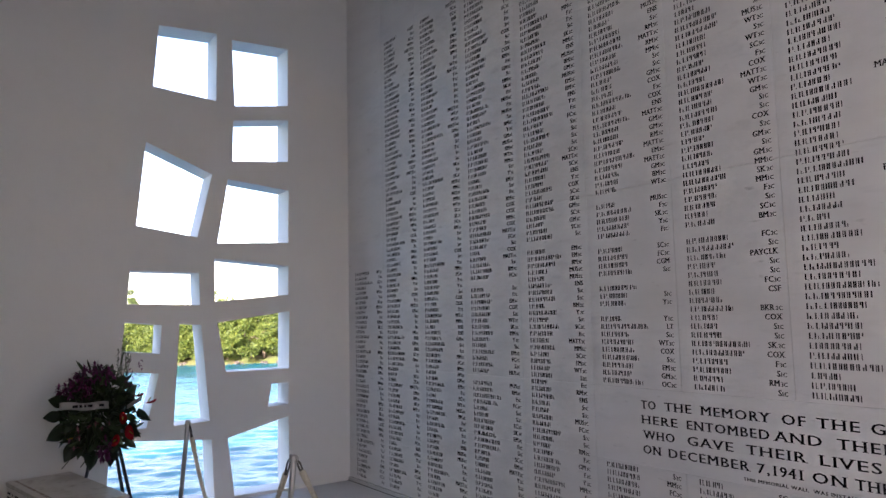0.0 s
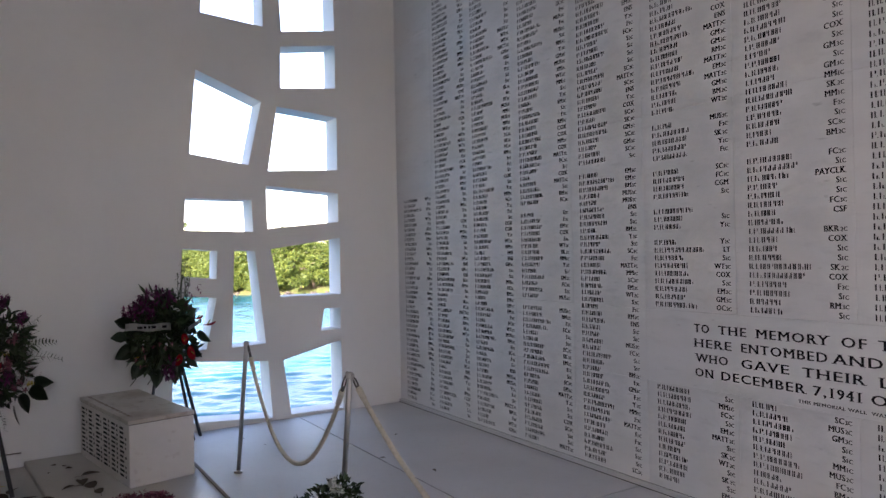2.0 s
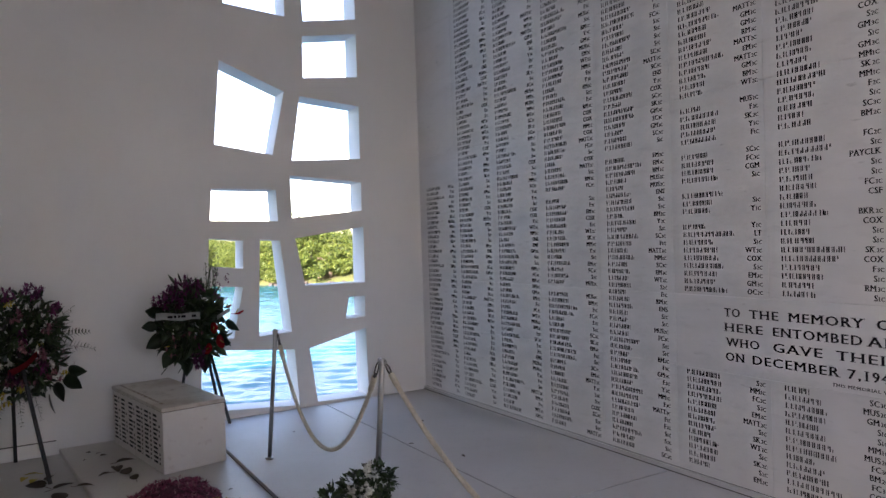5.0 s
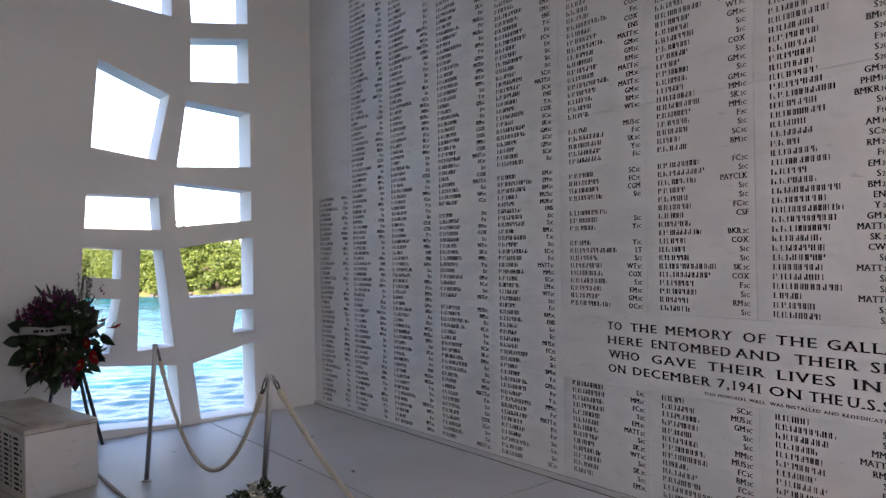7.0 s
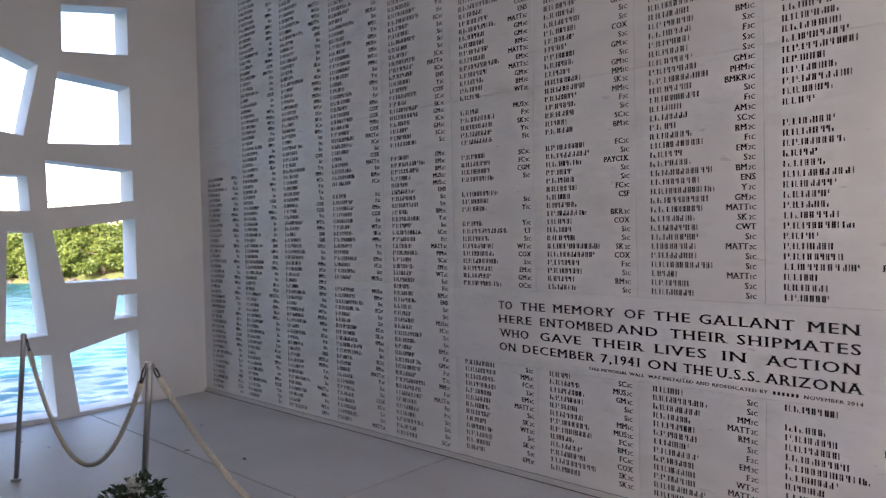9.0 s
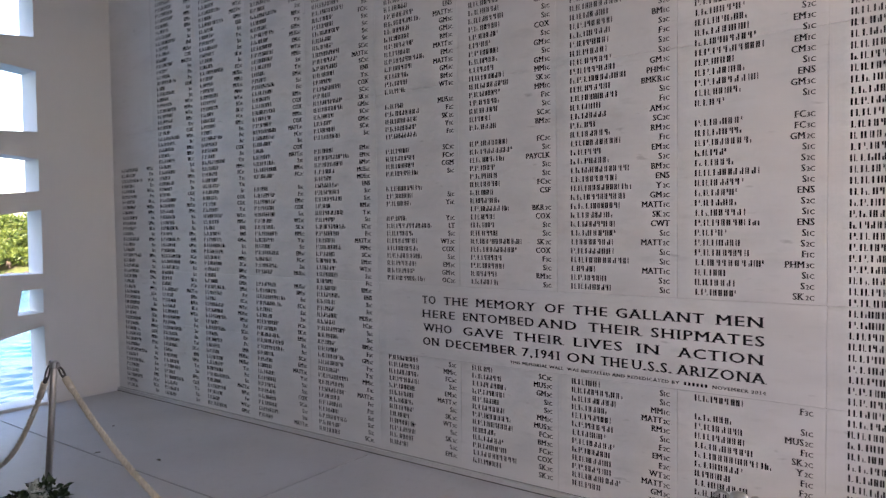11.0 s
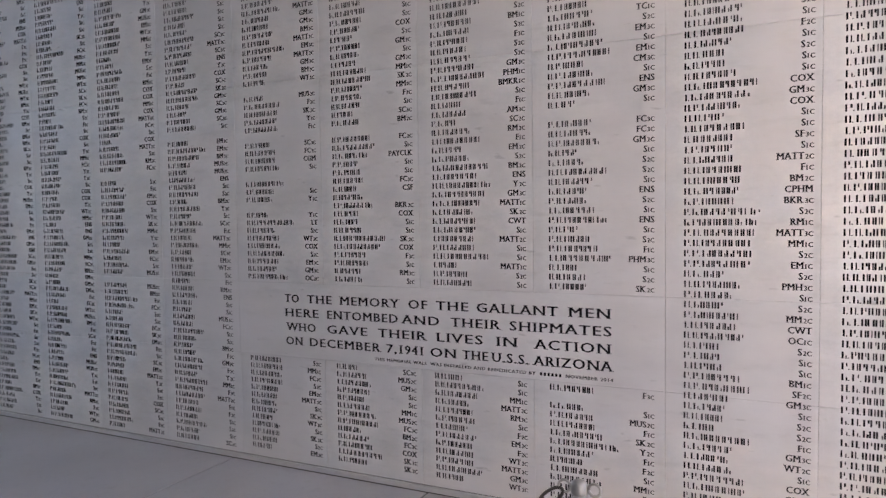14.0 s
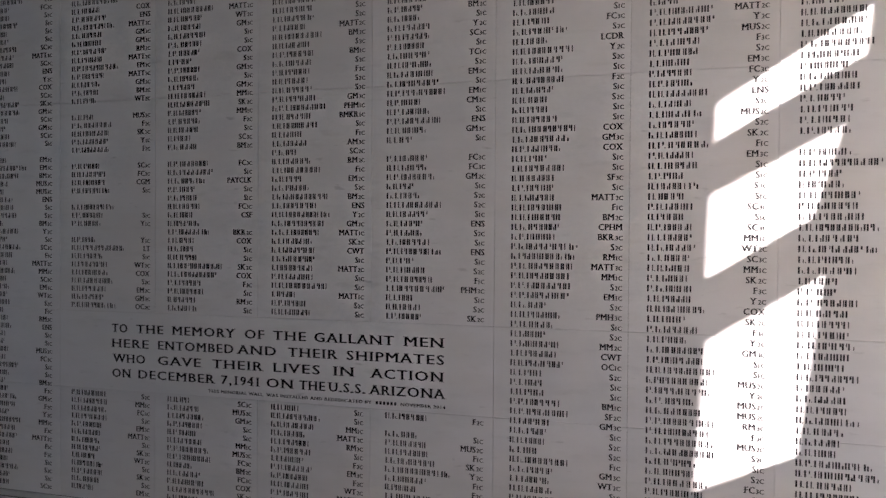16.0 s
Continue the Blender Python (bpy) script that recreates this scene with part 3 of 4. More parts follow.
def rope(a, b, low, label):
    """A hanging twisted rope with a dark snap hook and a whipped sleeve at each end."""
    a, b = Vector(a), Vector(b)
    a, b = a + (b - a).normalized() * 0.045 + HANG, b - (b - a).normalized() * 0.045 + HANG
    ob = thing("barrier_rope", (a.x, a.y, 0), label, "rope", "ropes of the barrier")
    n = int((b - a).length * 70)

    def at(u):
        p = a.lerp(b, u)
        p.z = a.z - 4 * (a.z - low) * u * (1 - u)
        return p - Vector((a.x, a.y, 0))

    bm = bmesh.new()
    lo, hi = 0.10 / ((b - a).length * 1.15), 1 - 0.10 / ((b - a).length * 1.15)
    total = (b - a).length * 1.3
    for s in range(3):
        pts = []
        for i in range(n + 1):
            u = lo + (hi - lo) * i / n
            d = (at(u + 0.01) - at(u - 0.01)).normalized()
            side = Vector((0, 1, 0))
            up = d.cross(side).normalized()
            ang = s * math.tau / 3 + u * total / 0.085 * math.tau
            pts.append(at(u) + (side * math.cos(ang) + up * math.sin(ang)) * 0.0072)
        tube(bm, pts, 0.0088, 6)
    part("cord", bm, ROPE, ob, smooth=True)
    span = (b - a).length * 1.15
    for u0, u1, u2 in ((0.0, 0.07 / span, 0.14 / span), (1.0, 1 - 0.07 / span, 1 - 0.14 / span)):
        bm = bmesh.new()
        p, q = at(u0), at(u1)
        d = (q - p).normalized()
        side = Vector((0, 1, 0))
        up = d.cross(side)
        loop = [p + (q - p) * 0.5 + d * (math.cos(t) * (q - p).length * 0.5) + up * math.sin(t) * 0.016 for t in [k * math.tau / 16 for k in range(17)]]
        tube(bm, loop, 0.0048, 6)
        tube(bm, [p + (q - p) * 0.78, q + d * 0.012], 0.011, 8)
        part("snap_hook", bm, DARK_STEEL, ob, "dark steel snap hook", smooth=True)
        bm = bmesh.new()
        m = at((u1 + u2) / 2)
        tube(bm, [at(u1), at(u1) + (m - at(u1)) * 0.15, m, at(u2)], 0.0185, 10, 0.0175)
        part("sleeve", bm, ROPE, ob, "whipped cream rope end", smooth=True)
    return ob


rope(POSTS[0], POSTS[1], 0.28, "cream twisted rope hanging in a deep loop between stanchions")
rope(POSTS[1], POSTS[2], 0.33, "long cream twisted rope hanging between stanchions")


# ---- stone block with engraved lines ----
def stone_block():
    ob = thing("stone_block", (0.08, -3.285, STEP), "low pale stone block with engraved lines beside the wall", "bench", turn=9.6)
    L, D, H = 1.28, 0.50, 0.475
    bm = bmesh.new()
    box(bm, (0, 0, 0), (L, D, H), 0.008)
    part("body", bm, STONE, ob)
    bm = bmesh.new()
    box(bm, (-0.002, -0.006, H + 0.004), (L + 0.006, D + 0.004, H + 0.036), 0.006)
    part("lid", bm, LID, ob, "thin brown-stained stone lid")
    bm = bmesh.new()
    box(bm, (0.006, 0.004, H - 0.002), (L - 0.004, D - 0.004, H + 0.005))
    part("joint", bm, JOINT, ob, "dark joint under the lid")
    rng = random.Random(3)
    quads = []
    for c in range(6):
        x0 = 0.05 + c * 0.203
        for r in range(11):
            z = H - 0.045 - r * 0.036
            w = rng.uniform(0.075, 0.11)
            quads.append((x0, x0 + w, z))
            if rng.random() < 0.8:
                quads.append((x0 + 0.125, x0 + 0.125 + rng.uniform(0.02, 0.035), z))
    v, f = [], []
    for a, b, z in quads:
        n = len(v)
        v += [(a, -0.0015, z - 0.009), (b, -0.0015, z - 0.009), (b, -0.0015, z + 0.009), (a, -0.0015, z + 0.009)]
        f.append((n, n + 1, n + 2, n + 3))
    flat_part("engraved_bars", v, f, LETTER, ob, "rows of small dark engraved bars", "stuff")
    v, f = [], []
    x = 0.05
    while x < L - 0.12:
        w = rng.uniform(0.03, 0.10)
        n = len(v)
        v += [(x, 0.045, H + 0.0375), (x + w, 0.045, H + 0.0375), (x + w, 0.070, H + 0.0375), (x, 0.070, H + 0.0375)]
        f.append((n, n + 1, n + 2, n + 3))
        x += w + 0.016
    flat_part("engraved_bars", v, f, BROWN_INK, ob, "faded brown engraved bars along the lid", "stuff")


BROWN_INK = material("faded_brown_paint", (0.26, 0.20, 0.15), 0.7, spots=[(25, 0.4, 0.7, (0.5, 0.45, 0.4), 0.8)])
stone_block()


# ---- flowers ----
def spray(rng, centre, spread, count, length, width, name, mat, parent, label="", outward=1.0, kind="stuff", steps=3):
    """Many leaves round a centre, pointing outwards and to the front."""
    bm = bmesh.new()
    for _ in range(count):
        o = rnd(rng)
        while o.length > 1:
            o = rnd(rng)
        p = Vector(centre) + Vector((o.x * spread[0], o.y * spread[1], o.z * spread[2]))
        d = Vector((o.x, o.y * 0.7 - 0.25, o.z)) * outward + rnd(rng, 0.7)
        blade(bm, aim(p, d.normalized(), rng.uniform(-3, 3)), length * rng.uniform(0.6, 1.3), width * rng.uniform(0.7, 1.2), rng.uniform(0, 0.5), 0.2, steps)
    return part(name, bm, mat, parent, label, kind)


def blooms(rng, spots, size, petals, name, mat, parent, label="", jitter=0.04, each=1):
    """Blossoms gathered about the given (x, y, z) spots, open to the front."""
    bm = bmesh.new()
    for s in spots:
        for _ in range(each):
            p = Vector(s) + rnd(rng, jitter)
            d = (Vector((p.x * 0.8, -0.9, (p.z - 0.9) * 0.5)) + rnd(rng, 0.5)).normalized()
            blossom(bm, p, d, size * rng.uniform(0.75, 1.2), petals, rng)
    return part(name, bm, mat, parent, label, "stuff")


def heart_flower(parent, p, d, size, rng):
    """A waxy heart-shaped bract with its pale spike."""
    bm = bmesh.new()
    m = aim(p, d, rng.uniform(-0.6, 0.6))
    rim = []
    for k in range(16):
        t = k * math.tau / 16
        r = size * (0.62 - 0.30 * math.cos(t) ** 3 * (1 if math.cos(t) < 0 else -0.7))
        rim.append(bm.verts.new(m @ Vector((r * math.cos(t) + size * 0.2, r * 0.85 * math.sin(t), 0.12 * size * math.cos(2 * t)))))
    mid = bm.verts.new(m @ Vector((0, 0, -0.08 * size)))
    for k in range(16):
        bm.faces.new((mid, rim[k], rim[(k + 1) % 16]))
    bmesh.ops.solidify(bm, geom=bm.faces[:], thickness=0.002)
    ob = part("anthurium", bm, RED, parent, "glossy red heart-shaped flower", smooth=True)
    bm = bmesh.new()
    tube(bm, [m @ Vector((0, 0, 0)), m @ Vector((size * 0.25, 0, size * 0.3)), m @ Vector((size * 0.45, 0, size * 0.5))], 0.006, 6, 0.003)
    part("spike", bm, YELLOW, ob, "pale yellow flower spike", smooth=True)


def big_leaf(parent, p, d, length, rng, spin=None):
    bm = bmesh.new()
    blade(bm, aim(p, d, (math.pi / 2 * rng.choice((-1, 1)) + rng.uniform(-0.6, 0.6)) if spin is None else spin), length * 0.66, length * 0.5, 0.12, 0.10, 8)
    bmesh.ops.solidify(bm, geom=bm.faces[:], thickness=0.0015)
    part("large_leaf", bm, BIG_LEAF, parent, smooth=True)


def fern(bm, p, d, length, rng, pairs=11):
    d = Vector(d).normalized()
    side = d.cross(Vector((0, -1, 0.1))).normalized()
    for k in range(pairs):
        u = (k + 1) / pairs
        q = Vector(p) + d * length * u + Vector((0, 0, -0.25 * length * u * u))
        for s in (-1, 1):
            blade(bm, aim(q, d * 0.55 + side * s, rng.uniform(-0.4, 0.4)), length * 0.27 * (1.12 - u * 0.8), length * 0.055, 0.1, 0.1, 2)
    tube(bm, [Vector(p) + d * length * u + Vector((0, 0, -0.25 * length * u * u)) for u in (0, 0.33, 0.66, 1)], 0.0025, 4, 0.001)


def easel(parent, apex, feet):
    for f in feet:
        bm = bmesh.new()
        a, b = Vector(f), Vector(apex)
        d = b - a
        m = Matrix.Translation(a) @ d.to_track_quat("Z", "Y").to_matrix().to_4x4()
        box(bm, (-0.014, -0.009, 0), (0.014, 0.009, d.length), 0.003, m)
        part("easel_leg", bm, BLACK, parent, "straight black wooden easel leg")


def sash(parent, name, points, width, mat, label):
    bm = bmesh.new()
    rows = [(bm.verts.new(Vector(p) + Vector((0, 0, width / 2))), bm.verts.new(Vector(p) - Vector((0, 0.0, width / 2)))) for p in points]
    for a, b in zip(rows, rows[1:]):
        bm.faces.new((a[0], a[1], b[1], b[0]))
    bmesh.ops.solidify(bm, geom=bm.faces[:], thickness=0.002)
    return part(name, bm, mat, parent, label, smooth=True)


def red_wreath():
    """Dark wreath with a white sash, before the pierced wall. Front is -y."""
    rng = random.Random(11)
    ob = thing("flower_wreath", (0.55, -2.66, TOP + 0.12), "dark wreath of orchids and red anthuriums with white sash", "wreath", "wreaths on easels", turn=78.7)
    inv = ob.matrix_world.inverted()
    easel(ob, (0.02, 0.10, 1.15), [inv @ Vector(p) for p in ((0.18, -2.28, TOP), (0.30, -2.37, TOP), (0.32, -2.80, STEP))])
    spray(rng, (0, 0, 0.90), (0.28, 0.10, 0.34), 520, 0.10, 0.065, "foliage", LEAF, ob, "dense dark green leaves")
    spray(rng, (-0.02, 0.0, 1.10), (0.20, 0.08, 0.20), 170, 0.10, 0.03, "foliage", LEAF, ob, "narrow dark leaves")
    for x, z, dx, dz, l in ((-0.26, 1.02, -1, 0.3, 0.22), (-0.30, 0.92, -1, -0.1, 0.2), (-0.26, 0.80, -1, -0.5, 0.24), (-0.18, 0.68, -0.6, -1, 0.24), (-0.05, 0.62, -0.2, -1, 0.26), (0.08, 0.64, 0.1, -1, 0.27), (0.22, 0.82, 0.6, -1, 0.24), (0.28, 0.92, 0.8, -0.8, 0.22), (-0.05, 0.85, -0.3, -1, 0.3), (0.12, 1.0, 0.5, 0.4, 0.2)):
        big_leaf(ob, (x, -0.06, z), (dx, -0.35, dz), l, rng)
    blooms(rng, [(-0.26, -0.06, 1.13), (-0.17, -0.08, 1.20), (-0.08, -0.08, 1.24), (0.0, -0.08, 1.27), (-0.12, -0.08, 1.12), (0.06, -0.07, 1.22)], 0.045, 5, "orchid_spray", PURPLE, ob, "purple orchid sprays", 0.06, 12)
    blooms(rng, [(0.02, -0.1, 0.62), (0.05, -0.1, 0.56), (0.07, -0.1, 0.68)], 0.04, 5, "orchid_spray", PURPLE, ob, "purple orchid sprays", 0.04, 10)
    blooms(rng, [(-0.12, -0.12, 0.78), (0.02, -0.13, 0.83), (-0.2, -0.1, 0.68)], 0.03, 4, "pink_flower_cluster", PINK, ob, "", 0.06, 4)
    for x, z, dx, dz, s in ((0.36, 0.99, 0.8, 0.2, 0.075), (0.22, 0.76, 0.2, -1, 0.075), (0.17, 0.88, 0.1, -1, 0.06), (0.12, 0.70, -0.3, -0.9, 0.06), (-0.2, 0.74, -0.5, -0.8, 0.06), (0.28, 1.05, 0.9, 0.3, 0.05)):
        heart_flower(ob, (x, -0.13, z), (dx, -0.3, dz), s, rng)
    bm = bmesh.new()
    for k in range(9):
        p = Vector((0.10 + 0.012 * k, -0.02, 1.15))
        d = Vector((rng.uniform(-0.10, 0.28), 0, 1)).normalized()
        l = rng.uniform(0.25, 0.50)
        tube(bm, [p, p + d * l * 0.5, p + d * l], 0.004, 5, 0.0015)
        for _ in range(16):
            u = rng.uniform(0.25, 1)
            blade(bm, aim(p + d * l * u, (rnd(rng) + d * 0.6).normalized()), rng.uniform(0.02, 0.045), 0.014, 0.2, 0.1, 2)
    part("tall_stem_spray", bm, LEAF, ob, "tall thin dark budding stems", "stuff")
    bm = bmesh.new()
    for k in range(26):
        p = Vector((0.24 + rng.uniform(-0.06, 0.08), -0.03, 1.22 + rng.uniform(-0.12, 0.14)))
        blossom(bm, p, rnd(rng).normalized(), 0.022, 4, rng)
    part("bud_spray", bm, PURPLE, ob, "tiny violet buds", "stuff")
    pts = [(-0.30 + 0.36 * u, -0.155 - 0.02 * math.sin(u * 3.1), 1.0 - 0.012 * u + 0.006 * math.sin(u * 9)) for u in [k / 10 for k in range(11)]]
    s = sash(ob, "sash", pts, 0.062, SASH, "white satin sash with small dark marks")
    bm = bmesh.new()
    for a, b in ((-0.205, -0.165), (-0.155, -0.135), (-0.12, -0.105), (-0.095, -0.06), (-0.01, 0.025)):
        box(bm, (a, -0.1825, 0.985), (b, -0.1805, 1.005))
    part("mark", bm, LETTER, s, "plain dark bars", "stuff")
    sash(ob, "sash_tail", [(0.20, -0.13, 0.96), (0.26, -0.15, 1.0), (0.31, -0.15, 1.03)], 0.035, SASH, "pale sash tail")
    bm = bmesh.new()
    for x in (-0.18, -0.05, 0.02):
        tube(bm, [(x, -0.05, 0.66), (x - 0.05, -0.1, 0.55), (x - 0.07 + rng.uniform(-0.04, 0.04), -0.12, 0.50)], 0.004, 5)
    part("hanging_stem", bm, LEAF, ob, "hanging dark stems")


def mixed_wreath():
    """Large mixed wreath on a black easel at the side wall."""
    rng = random.Random(23)
    ob = thing("flower_wreath", (0.42, -4.01, LOW), "large wreath of purple, white and yellow flowers on black easel", "wreath", "wreaths on easels", turn=89)
    inv = ob.matrix_world.inverted()
    easel(ob, inv @ Vector((0.38, -4.05, 1.20)), [inv @ Vector(p) for p in ((0.48, -4.54, LOW), (0.05, -4.05, LOW), (0.88, -3.82, LOW))])
    c = 1.02
    spray(rng, (0, 0, c), (0.35, 0.12, 0.44), 950, 0.085, 0.042, "foliage", LEAF, ob, "dense dark green leaves", 0.7)
    for x, z, dx, dz, l in ((-0.32, 0.72, -0.7, -0.8, 0.2), (-0.26, 0.66, -0.4, -1, 0.2), (-0.36, 0.85, -1, -0.3, 0.18), (0.26, 0.70, 0.5, -1, 0.26), (0.33, 0.74, 0.9, -0.6, 0.26), (0.36, 0.80, 1, -0.2, 0.22), (0.22, 0.62, 0.1, -1, 0.26), (-0.36, 1.0, -1, 0.2, 0.16)):
        big_leaf(ob, (x, -0.05, z), (dx, -0.35, dz), l, rng)

    def ring(n, lo, hi, top=1.0, bias=0.0):
        out = []
        for _ in range(n):
            a, r = rng.uniform(0, math.tau), math.sqrt(rng.uniform(lo * lo, hi * hi))
            out.append((0.36 * r * math.cos(a), -0.12 - 0.05 * rng.random(), c + bias + 0.46 * r * math.sin(a)))
        return out

    blooms(rng, ring(13, 0.1, 0.95, bias=0.08), 0.042, 5, "orchid_spray", PURPLE, ob, "purple orchid sprays", 0.045, 8)
    blooms(rng, ring(12, 0.2, 1.0, bias=0.1), 0.04, 6, "pink_flower_cluster", PINK, ob, "dull pink flowers", 0.05, 5)
    blooms(rng, ring(26, 0.2, 1.0), 0.036, 6, "white_flower_cluster", WHITE, ob, "small white flowers", 0.02, 1)
    blooms(rng, ring(11, 0.2, 1.05), 0.040, 6, "yellow_flower_cluster", YELLOW, ob, "small yellow flowers", 0.02, 2)
    blooms(rng, [(-0.28, -0.12, 0.86), (-0.20, -0.13, 0.95), (-0.25, -0.12, 1.0), (-0.22, -0.13, 0.74)], 0.05, 6, "dark_red_cluster", MAROON, ob, "dark red blooms", 0.06, 14)
    bm = bmesh.new()
    for p, d, l in (((0.25, -0.05, 1.05), (1, 0, 0.45), 0.30), ((0.28, -0.05, 1.0), (1, -0.1, 0.1), 0.28), ((0.2, -0.05, 1.15), (0.8, 0, 0.8), 0.28), ((-0.2, -0.05, 1.1), (-1, 0, 0.35), 0.28), ((0.0, -0.1, 0.68), (0.1, -0.2, -1), 0.22), ((0.1, -0.1, 0.68), (0.3, -0.2, -1), 0.2), ((-0.1, -0.08, 0.66), (-0.25, -0.2, -1), 0.2)):
        fern(bm, p, d, l, rng)
    part("fern_foliage", bm, LEAF, ob, "feathery dark fern fronds", "stuff")
    bm = bmesh.new()
    for k in range(150):
        g = rng.choice(((0.34, 1.02), (0.30, 0.88), (0.14, 1.30), (-0.02, 1.38), (0.24, 1.2)))
        blossom(bm, Vector((g[0] + rng.gauss(0, 0.055), -0.06 + rng.uniform(-0.04, 0.04), g[1] + rng.gauss(0, 0.06))), rnd(rng).normalized(), 0.010, 4, rng)
    part("filler_cluster", bm, PINK, ob, "fine pale filler flowers", "stuff")
    bm = bmesh.new()
    for k in range(40):
        p = Vector((rng.uniform(0.1, 0.25), -0.03, rng.uniform(0.9, 1.2)))
        tube(bm, [p, p + Vector((rng.uniform(0.05, 0.22), rng.uniform(-0.05, 0.05), rng.uniform(0.0, 0.2)))], 0.0014, 4)
    for k in range(26):
        p = Vector((rng.uniform(-0.12, 0.2), -0.03, 1.22))
        tube(bm, [p, p + Vector((rng.uniform(-0.08, 0.08), 0, rng.uniform(0.05, 0.2)))], 0.0014, 4)
    part("fine_stem_spray", bm, LEAF, ob, "fine dark stems", "stuff")
    sash(ob, "ribbon", [(-0.06, -0.17, 0.84), (0.0, -0.19, 0.86), (0.07, -0.19, 0.90), (0.14, -0.17, 0.97)], 0.05, RIBBON, "dull red ribbon")


red_wreath()
mixed_wreath()


MAROON_DEEP = material("deep_maroon_petals", (0.05, 0.008, 0.02), 0.8, spots=[(60, 0.4, 0.6, (0.13, 0.02, 0.05), 0.8)], bump=0.5, bump_scale=80)


def lei_heap(name, place, rx, ry, h, mat, label, seed, count, turn=0):
    """A heap of threaded blossoms lying on the step."""
    rng = random.Random(seed)
    ob = thing(name, place, label, "lei", "leis on the step", turn=turn)
    bm = bmesh.new()
    for _ in range(count):
        a, r = rng.uniform(0, math.tau), math.sqrt(rng.random())
        edge = 1 + 0.16 * math.sin(3 * a + seed) + 0.1 * math.sin(7 * a)
        x, y = r * rx * edge * math.cos(a), r * ry * edge * math.sin(a)
        top = h * max(0.12, 1 - r ** 2) * (0.75 + 0.35 * math.sin(14 * x + seed) * math.sin(17 * y))
        p = Vector((x, y, max(0.012, top * rng.uniform(0.75, 1.05))))
        blossom(bm, p, (Vector((x, y, h * 1.2)).normalized() + rnd(rng, 0.7)).normalized(), rng.uniform(0.022, 0.034), 5, rng)
    part("blossoms", bm, mat, ob, kind="stuff")
    if mat is MAROON:
        bm = bmesh.new()
        for _ in range(count // 6):
            a, r = rng.uniform(0, math.tau), math.sqrt(rng.random()) * 0.95
            x, y = r * rx * math.cos(a), r * ry * math.sin(a)
            p = Vector((x, y, max(0.02, h * (1 - r ** 2) * rng.uniform(0.85, 1.1))))
            blossom(bm, p, (Vector((x, y, h)).normalized() + rnd(rng, 0.6)).normalized(), rng.uniform(0.014, 0.022), 4, rng)
        part("pale_petals", bm, PINK, ob, "pale flecked petals", "stuff")
    bm = bmesh.new()
    rings = []
    for j in range(6):
        u = j / 5
        rings.append([bm.verts.new((rx * (1 - u * 0.96) * 0.92 * math.cos(k * math.tau / 20), ry * (1 - u * 0.96) * 0.92 * math.sin(k * math.tau / 20), h * 0.68 * (1 - (1 - u) ** 2))) for k in range(20)])
    for a, b in zip(rings, rings[1:]):
        for k in range(20):
            bm.faces.new((a[k], a[(k + 1) % 20], b[(k + 1) % 20], b[k]))
    bm.faces.new(rings[-1])
    bm.faces.new(rings[0][::-1])
    part("packed_petals", bm, MAROON_DEEP if mat is MAROON else mat, ob, smooth=True)
    return ob


lei_heap("orchid_lei", (1.95, -3.08, STEP), 0.36, 0.27, 0.13, MAROON, "heap of maroon and white orchid leis on the step", 1, 620, 20)
lei_heap("orchid_lei", (2.66, -2.88, STEP), 0.36, 0.22, 0.13, MAROON, "heap of maroon orchid leis lying on the step", 2, 520, 10)
lei_heap("yellow_lei", (2.36, -2.99, STEP), 0.15, 0.31, 0.10, GOLD, "yellow flower lei lying between orchid heaps", 3, 340, -14)


def white_arrangement():
    rng = random.Random(31)
    ob = thing("flower_arrangement", (3.52, -2.47, TOP), "low arrangement of white flowers and dark leaves with red ribbon", "flowers", turn=67)
    bm = bmesh.new()
    lathe(bm, [(0.09, 0.0), (0.11, 0.04), (0.125, 0.11), (0.13, 0.115)], sides=24)
    part("pot", bm, BLACK, ob, "dark green-black pot", smooth=True)
    centres = [(-0.19, -0.02, 0.20), (-0.09, 0.0, 0.28), (0.04, 0.0, 0.36), (0.15, 0.02, 0.40), (0.0, -0.04, 0.18), (0.13, 0.0, 0.26), (0.08, -0.03, 0.11)]
    for c in centres:
        spray(rng, c, (0.10, 0.10, 0.09), 230, 0.040, 0.026, "foliage", LEAF, ob, "small dark green leaves", steps=2)
    bm = bmesh.new()
    for c in centres + centres + centres + centres[1:6]:
        g = Vector(c) + rnd(rng, 0.07) + Vector((0, -0.08, 0.02))
        for _ in range(6):
            blossom(bm, g + rnd(rng, 0.03), (Vector((0, -0.8, 0.6)) + rnd(rng, 0.6)).normalized(), rng.uniform(0.018, 0.030), 7, rng)
    part("white_flower_cluster", bm, WHITE, ob, "clusters of white flowers", "stuff")
    blooms(rng, [(-0.26, -0.06, 0.22), (-0.23, -0.08, 0.17)], 0.03, 5, "lilac_cluster", PINK, ob, "pale lilac flowers", 0.03, 6)
    r = sash(ob, "ribbon", [(-0.26 + 0.36 * u, -0.12 - 0.06 * math.sin(u * math.pi), 0.17 - 0.10 * u) for u in [k / 8 for k in range(9)]], 0.055, RIBBON, "red ribbon with pale edges")
    for dz in (0.030, -0.030):
        sash(r, "ribbon_edge", [(-0.26 + 0.36 * u, -0.123 - 0.06 * math.sin(u * math.pi), 0.17 - 0.10 * u + dz) for u in [k / 8 for k in range(9)]], 0.008, SASH, "white ribbon edge")


white_arrangement()


